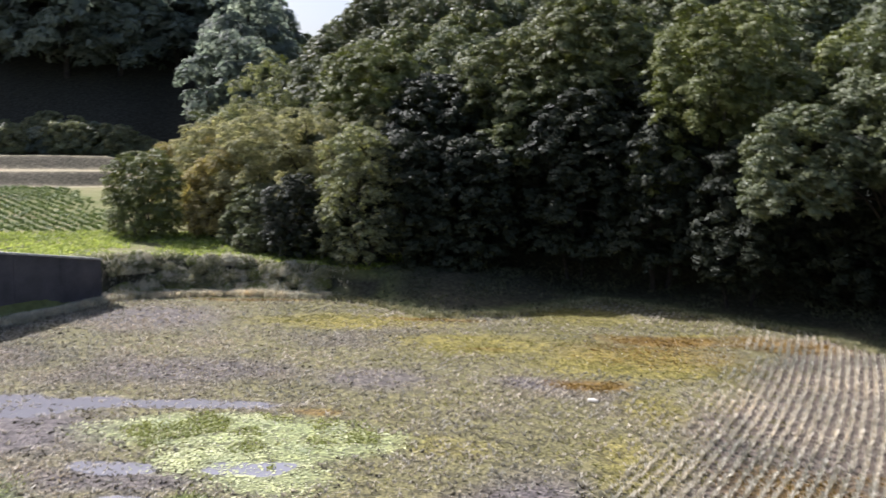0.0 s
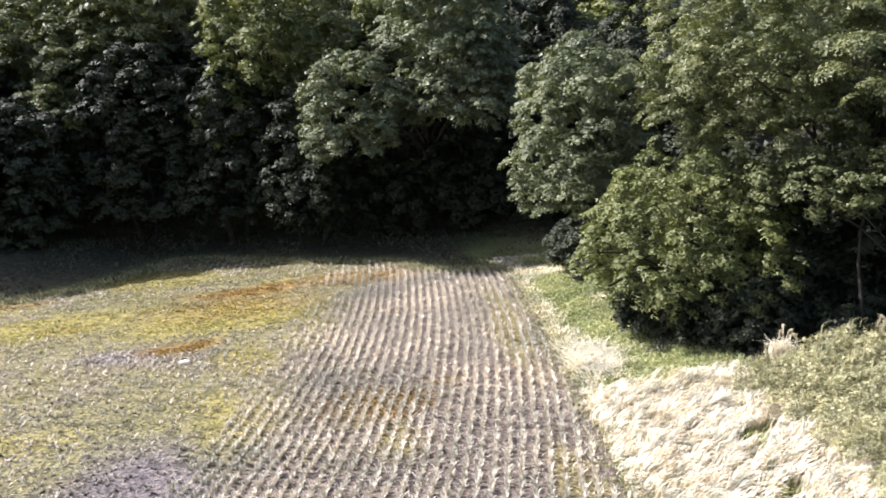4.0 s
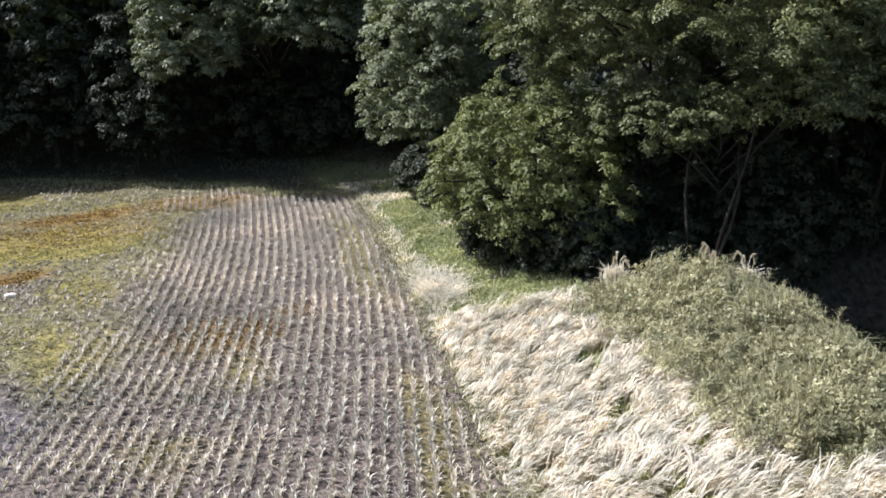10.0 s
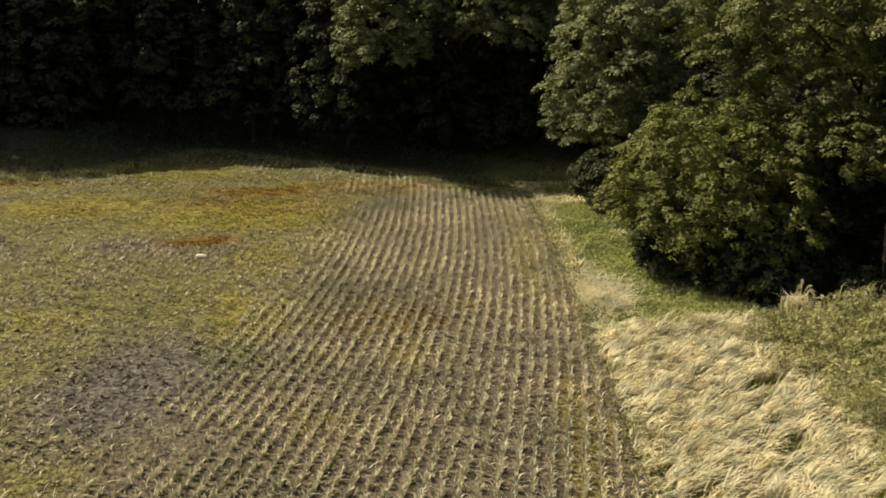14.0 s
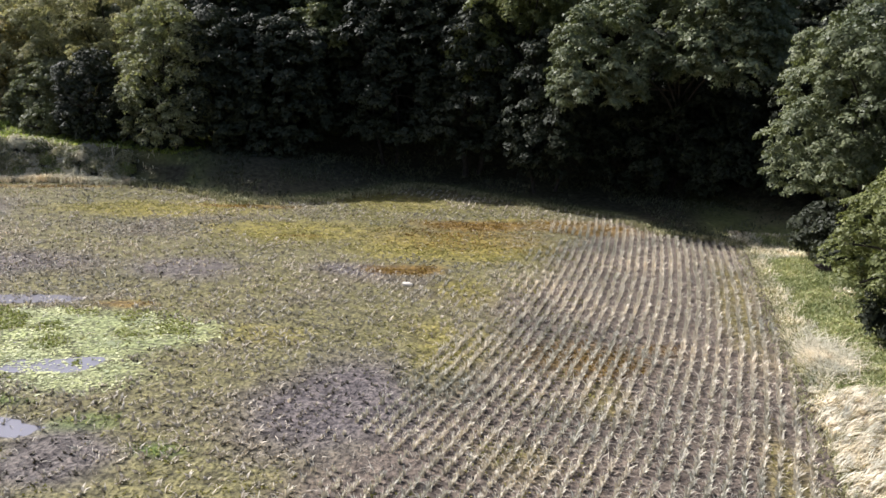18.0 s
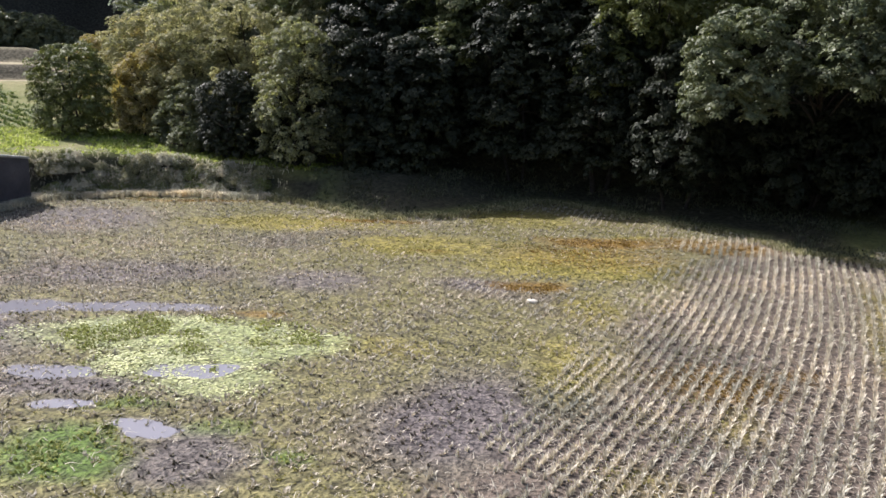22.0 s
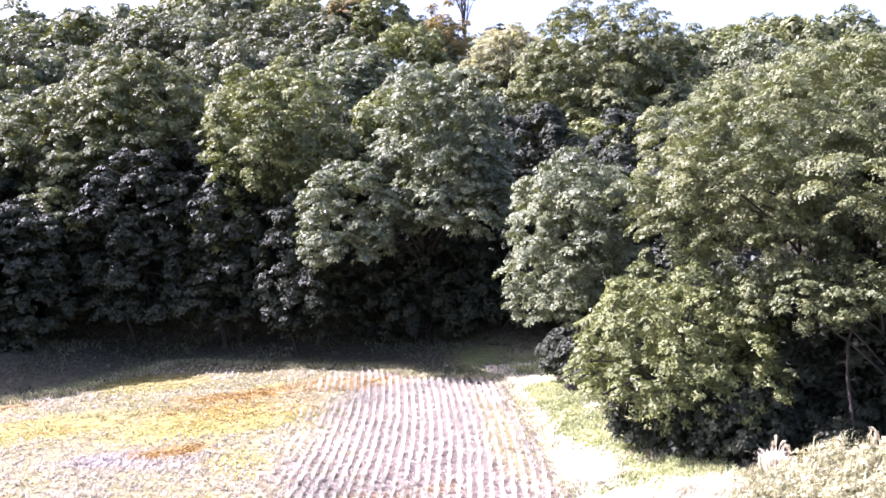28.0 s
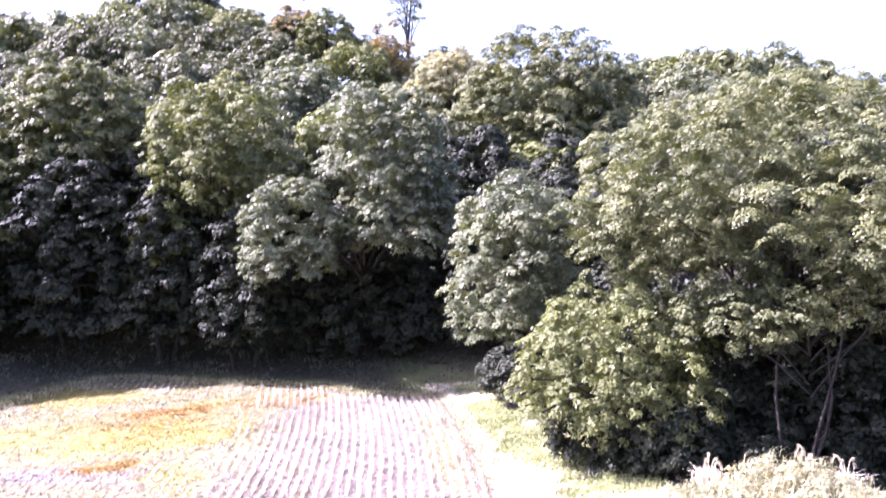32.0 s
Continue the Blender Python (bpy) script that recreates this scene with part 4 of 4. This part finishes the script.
# the first two far kinds have haze mixed into their leaf colour
for i, mat in enumerate((LEAF_HAZE, LEAF_HAZE, LEAF_OLIVE, LEAF_GREY, LEAF_FRESH)):
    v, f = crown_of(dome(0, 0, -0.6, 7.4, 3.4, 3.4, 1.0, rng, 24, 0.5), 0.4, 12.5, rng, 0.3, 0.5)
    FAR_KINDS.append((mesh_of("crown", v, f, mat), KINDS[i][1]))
for d in (50.5, 54.5, 59, 63.5, 68.5, 74, 80, 86.5, 93, 98, 103, 108, 113, 118, 124, 131, 139, 147):
    az = -48.0
    while az < (58 if d > 116 else 53):
        az += math.degrees((4.0 if d < 90 else 5.6) / d) * rng.uniform(0.85, 1.2)
        dd = d + rng.uniform(-1.8, 1.8)
        if (az > 38 and dd < 108) or dd < hill_foot(az) + 1.5 or dd > np.interp(az, [r[0] for r in RIDGE], [r[2] for r in RIDGE]) + 2.5:
            continue
        x, y = -dd * math.sin(math.radians(az)), dd * math.cos(math.radians(az))
        if 63 < dd < 72 and min(abs(az - 1.3), abs(az + 4.8)) < 1.2:
            continue
        if min(math.hypot(x - 14.4, y - 52.5) - 5, math.hypot(x + 12.6, y - 48.0) - 2.5, math.hypot(x - 9.8, y - 60.6) - 2.5, math.hypot(x - 9.0, y - 84.0) - 3) < 0:
            continue
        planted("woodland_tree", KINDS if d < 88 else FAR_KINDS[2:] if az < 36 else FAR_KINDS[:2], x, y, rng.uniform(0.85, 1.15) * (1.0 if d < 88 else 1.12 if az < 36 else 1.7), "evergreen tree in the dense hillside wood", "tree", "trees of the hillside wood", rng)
TOPSHRUB = []
for mat in (LEAF_SILVER, LEAF_HAZE, LEAF_SILVER):
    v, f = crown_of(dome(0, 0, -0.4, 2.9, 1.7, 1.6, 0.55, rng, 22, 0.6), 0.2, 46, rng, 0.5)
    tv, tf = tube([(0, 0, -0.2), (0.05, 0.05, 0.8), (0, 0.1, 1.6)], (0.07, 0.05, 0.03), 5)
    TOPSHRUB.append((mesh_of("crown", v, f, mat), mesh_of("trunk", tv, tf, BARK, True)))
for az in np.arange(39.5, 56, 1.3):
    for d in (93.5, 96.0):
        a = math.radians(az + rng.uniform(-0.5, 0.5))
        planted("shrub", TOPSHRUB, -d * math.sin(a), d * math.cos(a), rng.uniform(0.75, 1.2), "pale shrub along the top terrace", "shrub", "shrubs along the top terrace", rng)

# ---- the terrace on the left ----
m, t, b = material("weathered concrete", 0.9, 0.25)
n1, n2 = noise_of(t, 0.8, 6.0), noise_of(t, 14.0, 4.0)
t.links.new(blend(t, "MULTIPLY", 0.5, ramp(t, n1, [(0.3, (0.055, 0.053, 0.062)), (0.7, (0.115, 0.11, 0.12))]), ramp(t, n2, [(0.3, (0.7, 0.7, 0.7)), (0.7, (1.15, 1.15, 1.15))])), b.inputs["Base Color"])
bump(t, b, n2, 0.4, 0.01)
CONCRETE = m
m, t, b = material("bleached coping", 0.9, 0.25)
t.links.new(ramp(t, noise_of(t, 3.0, 6.0), [(0.3, (0.3, 0.3, 0.29)), (0.7, (0.5, 0.49, 0.46))]), b.inputs["Base Color"])
COPING = m


def block(name, x0, x1, y0, y1, z0, z1, mat, z1_far=None, bevel=0.015, z0_far=None):
    """A bevelled block; its top may slope to z1_far and its foot to z0_far at y1."""
    bm = bmesh.new()
    z2, z3 = z1 if z1_far is None else z1_far, z0 if z0_far is None else z0_far
    low = [bm.verts.new(c) for c in ((x0, y0, z0), (x1, y0, z0), (x1, y1, z3), (x0, y1, z3))]
    top = [bm.verts.new(c) for c in ((x0, y0, z1), (x1, y0, z1), (x1, y1, z2), (x0, y1, z2))]
    bm.faces.new(low[::-1])
    bm.faces.new(top)
    for i in range(4):
        bm.faces.new((low[i], low[(i + 1) % 4], top[(i + 1) % 4], top[i]))
    bmesh.ops.bevel(bm, geom=bm.edges[:], offset=bevel, segments=1, affect="EDGES")
    me = bpy.data.meshes.new(name)
    bm.to_mesh(me)
    bm.free()
    me.materials.append(mat)
    return me


wall = new("retaining_wall")
wall.location = (0, 0, 0)
tagged(wall, "dark weathered concrete retaining wall with pale coping", "retaining wall", kind="structure")


def wall_top(y):
    return 2.0 + 0.165 * (30.4 - y)


for k in range(9):
    y0 = 8.8 + 2.4 * k
    part("panel", block("panel", -31.85, -31.4, y0 + 0.008, y0 + 2.392, -0.4, wall_top(y0), CONCRETE, wall_top(y0 + 2.4)), wall)
    part("coping", block("coping", -31.95, -31.32, y0 + 0.004, y0 + 2.396, wall_top(y0) + 0.003, wall_top(y0) + 0.1, COPING, wall_top(y0 + 2.4) + 0.1, 0.015, wall_top(y0 + 2.4) + 0.003), wall, "pale coping slab")


def on_ground(x, y, sink=0.02):
    return np.stack([x, y, ground_z(x, y) - sink], 1)


def meadow(name, label, mat, x, y, tall, wide, per, lean, rng, bend=0.3):
    v, f = blades(on_ground(x, y), tall, wide, per, lean, rng, bend)
    return tagged(new(name, mesh_of(name, v, f, mat)), label, "grass", kind="stuff")


rng = np.random.default_rng(23)
out_of = lambda x, y: -inside_rim(x, y)
# grass on the terrace, and dry grass hanging over the field's rim
x, y = scatter(26000, -50, -21, 24, 44, rng, lambda x, y: (out_of(x, y) > 1.5) * (polar(x, y)[1] < 54) * (x > -60) * smooth(-0.2, 0.1, fbm(x, y, 2.5, 71)))
meadow("terrace_grass", "short bright green grass on the terrace", LAWN, x, y, 0.15, 0.12, 2, 0.8, rng)
pts = np.array(RIM[1:6])
seg = np.concatenate([[0], np.cumsum(np.hypot(*np.diff(pts, axis=0).T))])
s = rng.uniform(0, seg[-1], 3200)
x, y = np.interp(s, seg, pts[:, 0]), np.interp(s, seg, pts[:, 1])
x, y = x + rng.normal(0, 0.28, len(x)) + 0.8 * fbm(s, 0 * s, 2.0, 72), y + rng.normal(0, 0.28, len(x))
v, f = blades(np.stack([x, y, np.full(len(x), 0.0)], 1), 0.38 + 0.3 * fbm(s, 0 * s, 1.5, 73), 0.035, 4, 0.9, rng, 0.5)
tagged(new("rim_grass", mesh_of("rim_grass", v, f, DRYGRASS)), "dry straw grass along the field's rim", "grass", kind="stuff")
pts = np.array(RIM[5:17])
seg = np.concatenate([[0], np.cumsum(np.hypot(*np.diff(pts, axis=0).T))])
s = rng.uniform(0, seg[-1], 1800)
x, y = np.interp(s, seg, pts[:, 0]) + rng.normal(0, 0.25, len(s)), np.interp(s, seg, pts[:, 1]) + rng.normal(0, 0.25, len(s))
v, f = blades(np.stack([x, y, np.full(len(x), 0.0)], 1), 0.26, 0.035, 4, 0.6, rng, 0.4)
tagged(new("edge_grass", mesh_of("edge_grass", v, f, WEED)), "uneven fringe of weeds along the field's far edge", "grass", kind="stuff")

# weeds and arching dead stems on the bank
BANK = []
for i, mat in enumerate((DEADSTEM, WEED, LEAF_SILVER, GRASS, WEED)):
    heap = np.asarray(dome(0, 0, -0.15, 0.5, 0.62, 0.55, 0.2, rng, 16, 0.6))
    v, f = crown_of(heap, 0.075, 220, rng, 0.7)
    n = 70 if i < 3 else 30
    at = heap[rng.integers(0, len(heap), n)]
    av, af = blades(at[:, :3] + [0, 0, 0.05], 0.4, 0.03, 3, 0.9, rng, 1.4)
    BANK.append((mesh_of("crown", v, f, mat), mesh_of("stem_tangle", av, af, DEADSTEM)))
pts = np.array(RIM[2:6])
seg = np.concatenate([[0], np.cumsum(np.hypot(*np.diff(pts, axis=0).T))])
for s in np.linspace(0.1, seg[-1] - 0.1, 104):
    x0, y0 = np.interp(s, seg, pts[:, 0]), np.interp(s, seg, pts[:, 1])
    push = rng.uniform(0.45, 1.4)
    planted("bank_weed", BANK, x0 - 0.57 * push, y0 + 0.82 * push, rng.uniform(0.45, 0.95), "scrubby weed with pale dead stems on the bank", "weed", "weeds on the bank", rng, "stem_tangle")
x, y = scatter(5000, -33, -22, 29, 39, rng, lambda x, y: (out_of(x, y) > 0.3) * (out_of(x, y) < 1.6) * smooth(-0.15, 0.1, fbm(x, y, 0.9, 77)))
meadow("bank_grass", "dead grey stems and dry grass on the bank", DEADSTEM, x, y, 0.36, 0.03, 2, 1.3, rng, 1.3)

# the vegetable plot: rows of low green plants
CROP = blade_material("vegetable leaves", (0.06, 0.1, 0.03), (0.11, 0.16, 0.055), (0.2, 0.25, 0.1), 0.3)
PLOT_WAY = (0.92, -0.39)  # along its rows
plot = new("vegetable_plot")
plot.location = (-50, 44, 2.5)
tagged(plot, "plot of low green vegetable rows on the terrace", "vegetable plot", "", "structure")
for k in range(52):
    u = np.arange(-30, 30, 0.3)
    x = -50 + PLOT_WAY[0] * u - PLOT_WAY[1] * 0.72 * (k - 26) + rng.normal(0, 0.06, len(u))
    y = 47 + PLOT_WAY[1] * u + PLOT_WAY[0] * 0.72 * (k - 26) + rng.normal(0, 0.06, len(u))
    az, d = polar(x, y)
    keep = (az > 44.6 + 0.13 * (d - 52)) & (az < 60) & (d > 53 + 0.15 * (az - 45)) & (d < 78.5) & (rng.random(len(u)) > 0.5 * smooth(3, 0, az - 44.6 - 0.13 * (d - 52)))
    if keep.sum() < 4:
        continue
    x, y = x[keep], y[keep]
    v, f = blades(on_ground(x, y) - [-50, 44, 2.5], 0.3, 0.11, 7, 0.9, rng, 0.4)
    part("crop_row", mesh_of("crop_row", v, f, CROP), plot)

# ---- beside the field on the right ----
x, y = scatter(15000, 5.0, 10.5, 19.5, 38, rng, lambda x, y: (out_of(x, y) > 0.15) * (x < 9.6 + 0.05 * (y - 20)) * smooth(-0.25, 0.02, fbm(x, y, 1.8, 81) + 0.05 - 0.3 * smooth(6.4, 5.4, x)))
meadow("levee_grass", "short green grass on the field's levee", LEVEE, x, y, 0.13, 0.05, 2, 0.8, rng)
x, y = scatter(15000, 4.8, 10.5, 19.5, 38, rng, lambda x, y: (out_of(x, y) > 0.05) * smooth(0.1, -0.15, fbm(x, y, 1.8, 81) + 0.12 - 0.3 * smooth(6.4, 5.4, x)))
meadow("dry_levee_grass", "dry mown grass on the field's levee", DRYGRASS, x, y, 0.15, 0.035, 2, 1.2, rng)


def fresh_spots(x, y):
    """Where fresh green shows among the dry grass, 0 to 1."""
    return np.max([np.exp(-(((x - cx) / rx) ** 2) - ((y - cy) / ry) ** 2) for cx, cy, rx, ry in ((7.3, 14.1, 0.35, 0.7), (7.1, 11.5, 0.4, 0.6), (7.5, 16.3, 0.35, 0.7), (8.0, 12.7, 0.3, 0.5))], 0)


def tan_zone(x, y):
    edge = np.where(y > 10.7, 8.9, 13.0) + 0.8 * fbm(x, y, 2.0, 91)
    return (out_of(x, y) > -0.1) * smooth(edge + 0.7, edge - 0.5, x) * smooth(21.0, 20.0, y + 0.8 * fbm(x, y, 1.5, 92)) * (1 - 0.85 * fresh_spots(x, y))


def arched(spots, height, reach, width, count, rng, heading):
    """Tufts of long grass, each bowing over to one side: count blades at each spot, strips of three faces."""
    p = np.repeat(np.asarray(spots, float), count, 0)
    n = len(p)
    a = np.repeat(heading, count) + rng.normal(0, 0.3, n)
    h = np.repeat(height, count) * rng.uniform(0.75, 1.15, n)
    out = np.repeat(reach, count) * rng.uniform(0.6, 1.2, n)
    p = p + np.stack([rng.normal(0, 0.05, n), rng.normal(0, 0.05, n), 0 * a], 1)
    way = np.stack([np.cos(a), np.sin(a), 0 * a], 1)
    face = a + np.pi / 2 + rng.normal(0, 0.5, n)
    side = np.stack([np.cos(face), np.sin(face), 0 * face], 1) * (width * rng.uniform(0.6, 1.3, n) / 2)[:, None]
    line = []
    for u, wide in ((0.0, 0.8), (0.4, 1.0), (0.75, 0.9), (1.0, 0.25)):
        q = p + way * (out * u**1.7)[:, None] + np.stack([0 * h, 0 * h, h * (u - 0.34 * u**3) * 1.35], 1)
        line += [q - side * wide, q + side * wide]
    k = np.arange(n)[:, None] * 8
    return np.stack(line, 1).reshape(-1, 3), np.concatenate([k + [0, 1, 3, 2], k + [2, 3, 5, 4], k + [4, 5, 7, 6]])


x, y = scatter(6200, 3.8, 13.5, 7.5, 21.5, rng, tan_zone)
tall = 0.42 + 0.5 * fbm(x, y, 1.4, 93) + rng.uniform(-0.08, 0.12, len(x))
tall = np.clip(tall, 0.2, 0.8) * (0.45 + 0.55 * smooth(4.6, 5.8, x))
v, f = arched(on_ground(x, y), tall, 0.14 + 0.45 * tall, 0.022, 10, rng, -0.5 + 3.4 * fbm(x, y, 1.1, 94) + rng.normal(0, 0.6, len(x)))
tagged(new("pale_dry_grass", mesh_of("pale_dry_grass", v, f, BLEACHED)), "thick bleached dry grass bent by the wind", "grass", kind="stuff")
x, y = scatter(2600, 6, 9.5, 9.5, 18.5, rng, fresh_spots)
meadow("green_grass_patch", "fresh green grass showing among dry grass", GRASS, x, y, 0.3, 0.04, 3, 0.7, rng)
x, y = scatter(1500, 5.1, 6.8, 21.2, 24.6, rng, lambda x, y: np.exp(-(((x - 5.8) / 0.5) ** 2) - ((y - 22.9) / 1.0) ** 2))
v, f = blades(on_ground(x, y, -0.03), 0.3, 0.025, 3, 2.5, rng)
tagged(new("straw_pile", mesh_of("straw_pile", v, f, DRYGRASS)), "flattened pile of bleached straw on the levee", "straw pile", kind="stuff")

x, y = scatter(9000, 3.6, 6.2, 9, 37, rng, lambda x, y: smooth(0.5, 0.1, np.abs(out_of(x, y) - 0.05)))
v, f = blades(np.stack([x, y, np.maximum(np.where(out_of(x, y) > 0, ground_z(x, y), 0.0), 0.0) - 0.01], 1), 0.16, 0.035, 3, 0.8, rng, 0.4)
tagged(new("rim_weeds", mesh_of("rim_weeds", v, f, WEED)), "yellowing weeds along the field's edge", "grass", kind="stuff")

# the weedy thicket
THICK = []
for i in range(5):
    heap = dome(0, 0, -0.4, 0.9, 1.05, 1.0, 0.3, rng, 30, 0.6)
    v, f = crown_of(heap, 0.062, 300, rng, 0.5, 0.5)
    heap = np.asarray(heap)[rng.integers(0, len(heap), 330)]
    w = rng.normal(0, 1, (330, 3))
    w /= np.linalg.norm(w, axis=1, keepdims=True)
    w[:, 2] = np.abs(w[:, 2])
    bv, bf = blades(heap[:, :3] + w * heap[:, 3:4] * 0.8, 0.26, 0.016, 3, 0.6, rng, 0.6, (-0.35, -0.2))
    bf = np.concatenate([bf[:, [0, 1, 2]], bf[:, [0, 2, 3]]])
    v, f = np.concatenate([v, bv]), np.concatenate([f, bf + len(v)])
    tv, tf = tube([(0, 0, -0.3), (0.03, 0.03, 0.3), (0, 0.05, 0.7)], (0.03, 0.02, 0.01), 5)
    THICK.append((mesh_of("crown", v, f, WEED), mesh_of("trunk", tv, tf, BARK, True)))
for x, y in ((9.3, 18.9), (10.3, 19.1), (11.3, 19.0), (12.3, 18.5), (9.3, 17.8), (10.2, 17.8), (11.3, 17.7), (12.6, 17.2), (9.1, 16.7), (10.1, 16.5), (11.2, 16.4), (12.4, 16.2), (9.2, 15.5), (10.2, 15.2), (11.3, 15.1), (12.5, 14.9),
             (9.3, 14.2), (10.3, 14.0), (11.5, 13.8), (12.6, 13.6), (9.2, 13.0), (10.2, 12.8), (11.3, 12.6), (12.5, 12.3), (9.4, 11.9), (10.5, 11.6), (11.7, 11.3), (12.7, 11.2)):
    planted("weed_thicket", THICK, x + rng.uniform(-0.15, 0.15), y + rng.uniform(-0.15, 0.15), rng.uniform(0.8, 1.15) * float(np.interp(x, [9.0, 10.2, 11.6, 12.8], [0.8, 1.05, 1.1, 0.7])), "grey-green tangle of tall weeds gone to seed", "weeds", "tangle of tall weeds", rng)
# stragglers standing up along its far side
for k in range(12):
    x, y = (9.6 + 0.33 * k, 19.9 - 0.05 * k) if k < 8 else (13.1, 18.2 - 0.9 * (k - 8))
    z = float(ground_z(x, y))
    top = new("tall_weed")
    top.location = (x, y, z)
    tagged(top, "thin tall weed standing above the tangle", "weed", "stragglers behind the tangle")
    h, a = rng.uniform(0.55, 0.95), rng.uniform(0, 6.28)
    path = [(0.2 * u * u * math.cos(a), 0.2 * u * u * math.sin(a), h * u) for u in np.linspace(0, 1, 6)]
    v, f = tube(path, np.linspace(0.012, 0.004, 6), 4)
    part("stalk", mesh_of("stalk", v, f, DRYGRASS), top)
    spine = np.stack([np.interp(np.linspace(0.35, 1, 22), np.linspace(0, 1, 6), [q[i] for q in path]) for i in range(3)], 1)
    v, f = blades(spine, 0.1, 0.022, 3, 1.4, rng, 0.5)
    part("leaves", mesh_of("leaves", v, f, WEED), top)

PLUME = blade_material("pampas plume", (0.5, 0.44, 0.34), (0.68, 0.62, 0.5), (0.82, 0.77, 0.66), 0.4)


def pampas(x, y, plumes, tall, rng):
    """Pampas grass: a leaf tuft and arching stalks, each with a drooping feathery plume."""
    top = new("pampas_grass")
    z = float(ground_z(x, y))
    top.location = (x, y, z)
    tagged(top, "pampas grass with arching pale seed plumes", "pampas grass", "pampas clumps by the thicket")
    v, f = blades(np.stack([rng.normal(0, 0.13, 170), rng.normal(0, 0.13, 170), np.zeros(170)], 1), tall * 0.66, 0.026, 2, 0.32, rng, 0.8)
    part("leaf_tuft", mesh_of("leaf_tuft", v, f, DRYGRASS), top)
    for k in range(plumes):
        a = rng.uniform(0, 6.28)
        reach, h = rng.uniform(0.15, 0.42), tall * rng.uniform(0.85, 1.1)
        u = np.linspace(0, 1, 9)
        path = np.stack([np.cos(a) * reach * u**2.6, np.sin(a) * reach * u**2.6, h * (u - 0.4 * u**9)], 1)
        v, f = tube(path, np.linspace(0.009, 0.004, 9), 4)
        stalk = part("stalk", mesh_of("stalk", v, f, DRYGRASS), top)
        spine = np.stack([np.interp(np.linspace(0.72, 1, 40), u, path[:, i]) for i in range(3)], 1)
        pv, pf = blades(spine - [0, 0, 0.03], 0.055, 0.014, 6, 0.6, rng, 0.6, (np.cos(a) * 0.5, np.sin(a) * 0.5))
        part("plume", mesh_of("plume", pv, pf, PLUME), stalk)


pampas(10.2, 20.5, 4, 1.45, rng)
pampas(12.0, 18.8, 6, 1.8, rng)
pampas(12.8, 18.5, 3, 1.75, rng)

# grass between the field and the wood, its blades coloured dark for the shade
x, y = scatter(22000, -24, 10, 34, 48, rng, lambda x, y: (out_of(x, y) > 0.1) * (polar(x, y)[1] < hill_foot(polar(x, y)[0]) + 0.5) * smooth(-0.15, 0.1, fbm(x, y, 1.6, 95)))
meadow("shaded_grass", "rough grass coloured dark for the wood's shade", SHADEGRASS, x, y, 0.18, 0.05, 2, 0.8, rng)

# a pale stone in the field and a low dark lump on the levee
def stone(name, x, y, z, rx, ry, rz, mat, label, category, seed):
    bm = bmesh.new()
    bmesh.ops.create_icosphere(bm, subdivisions=2, radius=1.0)
    for vert in bm.verts:
        k = 1 + 0.22 * noise.noise(vert.co * 1.6 + Vector((seed, 0, 0)))
        vert.co = Vector((vert.co.x * rx * k, vert.co.y * ry * k, vert.co.z * rz * k))
    me = bpy.data.meshes.new(name)
    bm.to_mesh(me)
    bm.free()
    me.materials.append(mat)
    ob = new(name, me)
    ob.location = (x, y, z)
    return tagged(ob, label, category)


m, t, b = material("bleached wood", 0.8, 0.3)
n1 = noise_of(t, 12.0, 5.0)
t.links.new(ramp(t, n1, [(0.3, (0.55, 0.5, 0.42)), (0.7, (0.75, 0.7, 0.6))]), b.inputs["Base Color"])
stone("pale_stone", -6.1, 25.6, 0.05, 0.2, 0.11, 0.07, m, "small pale stone lying on the mud", "stone", 3.0)
stone("clod", 7.9, 32.4, 0.42, 0.6, 0.3, 0.16, BARK, "low dark lump on the grassy levee", "clod", 8.0)
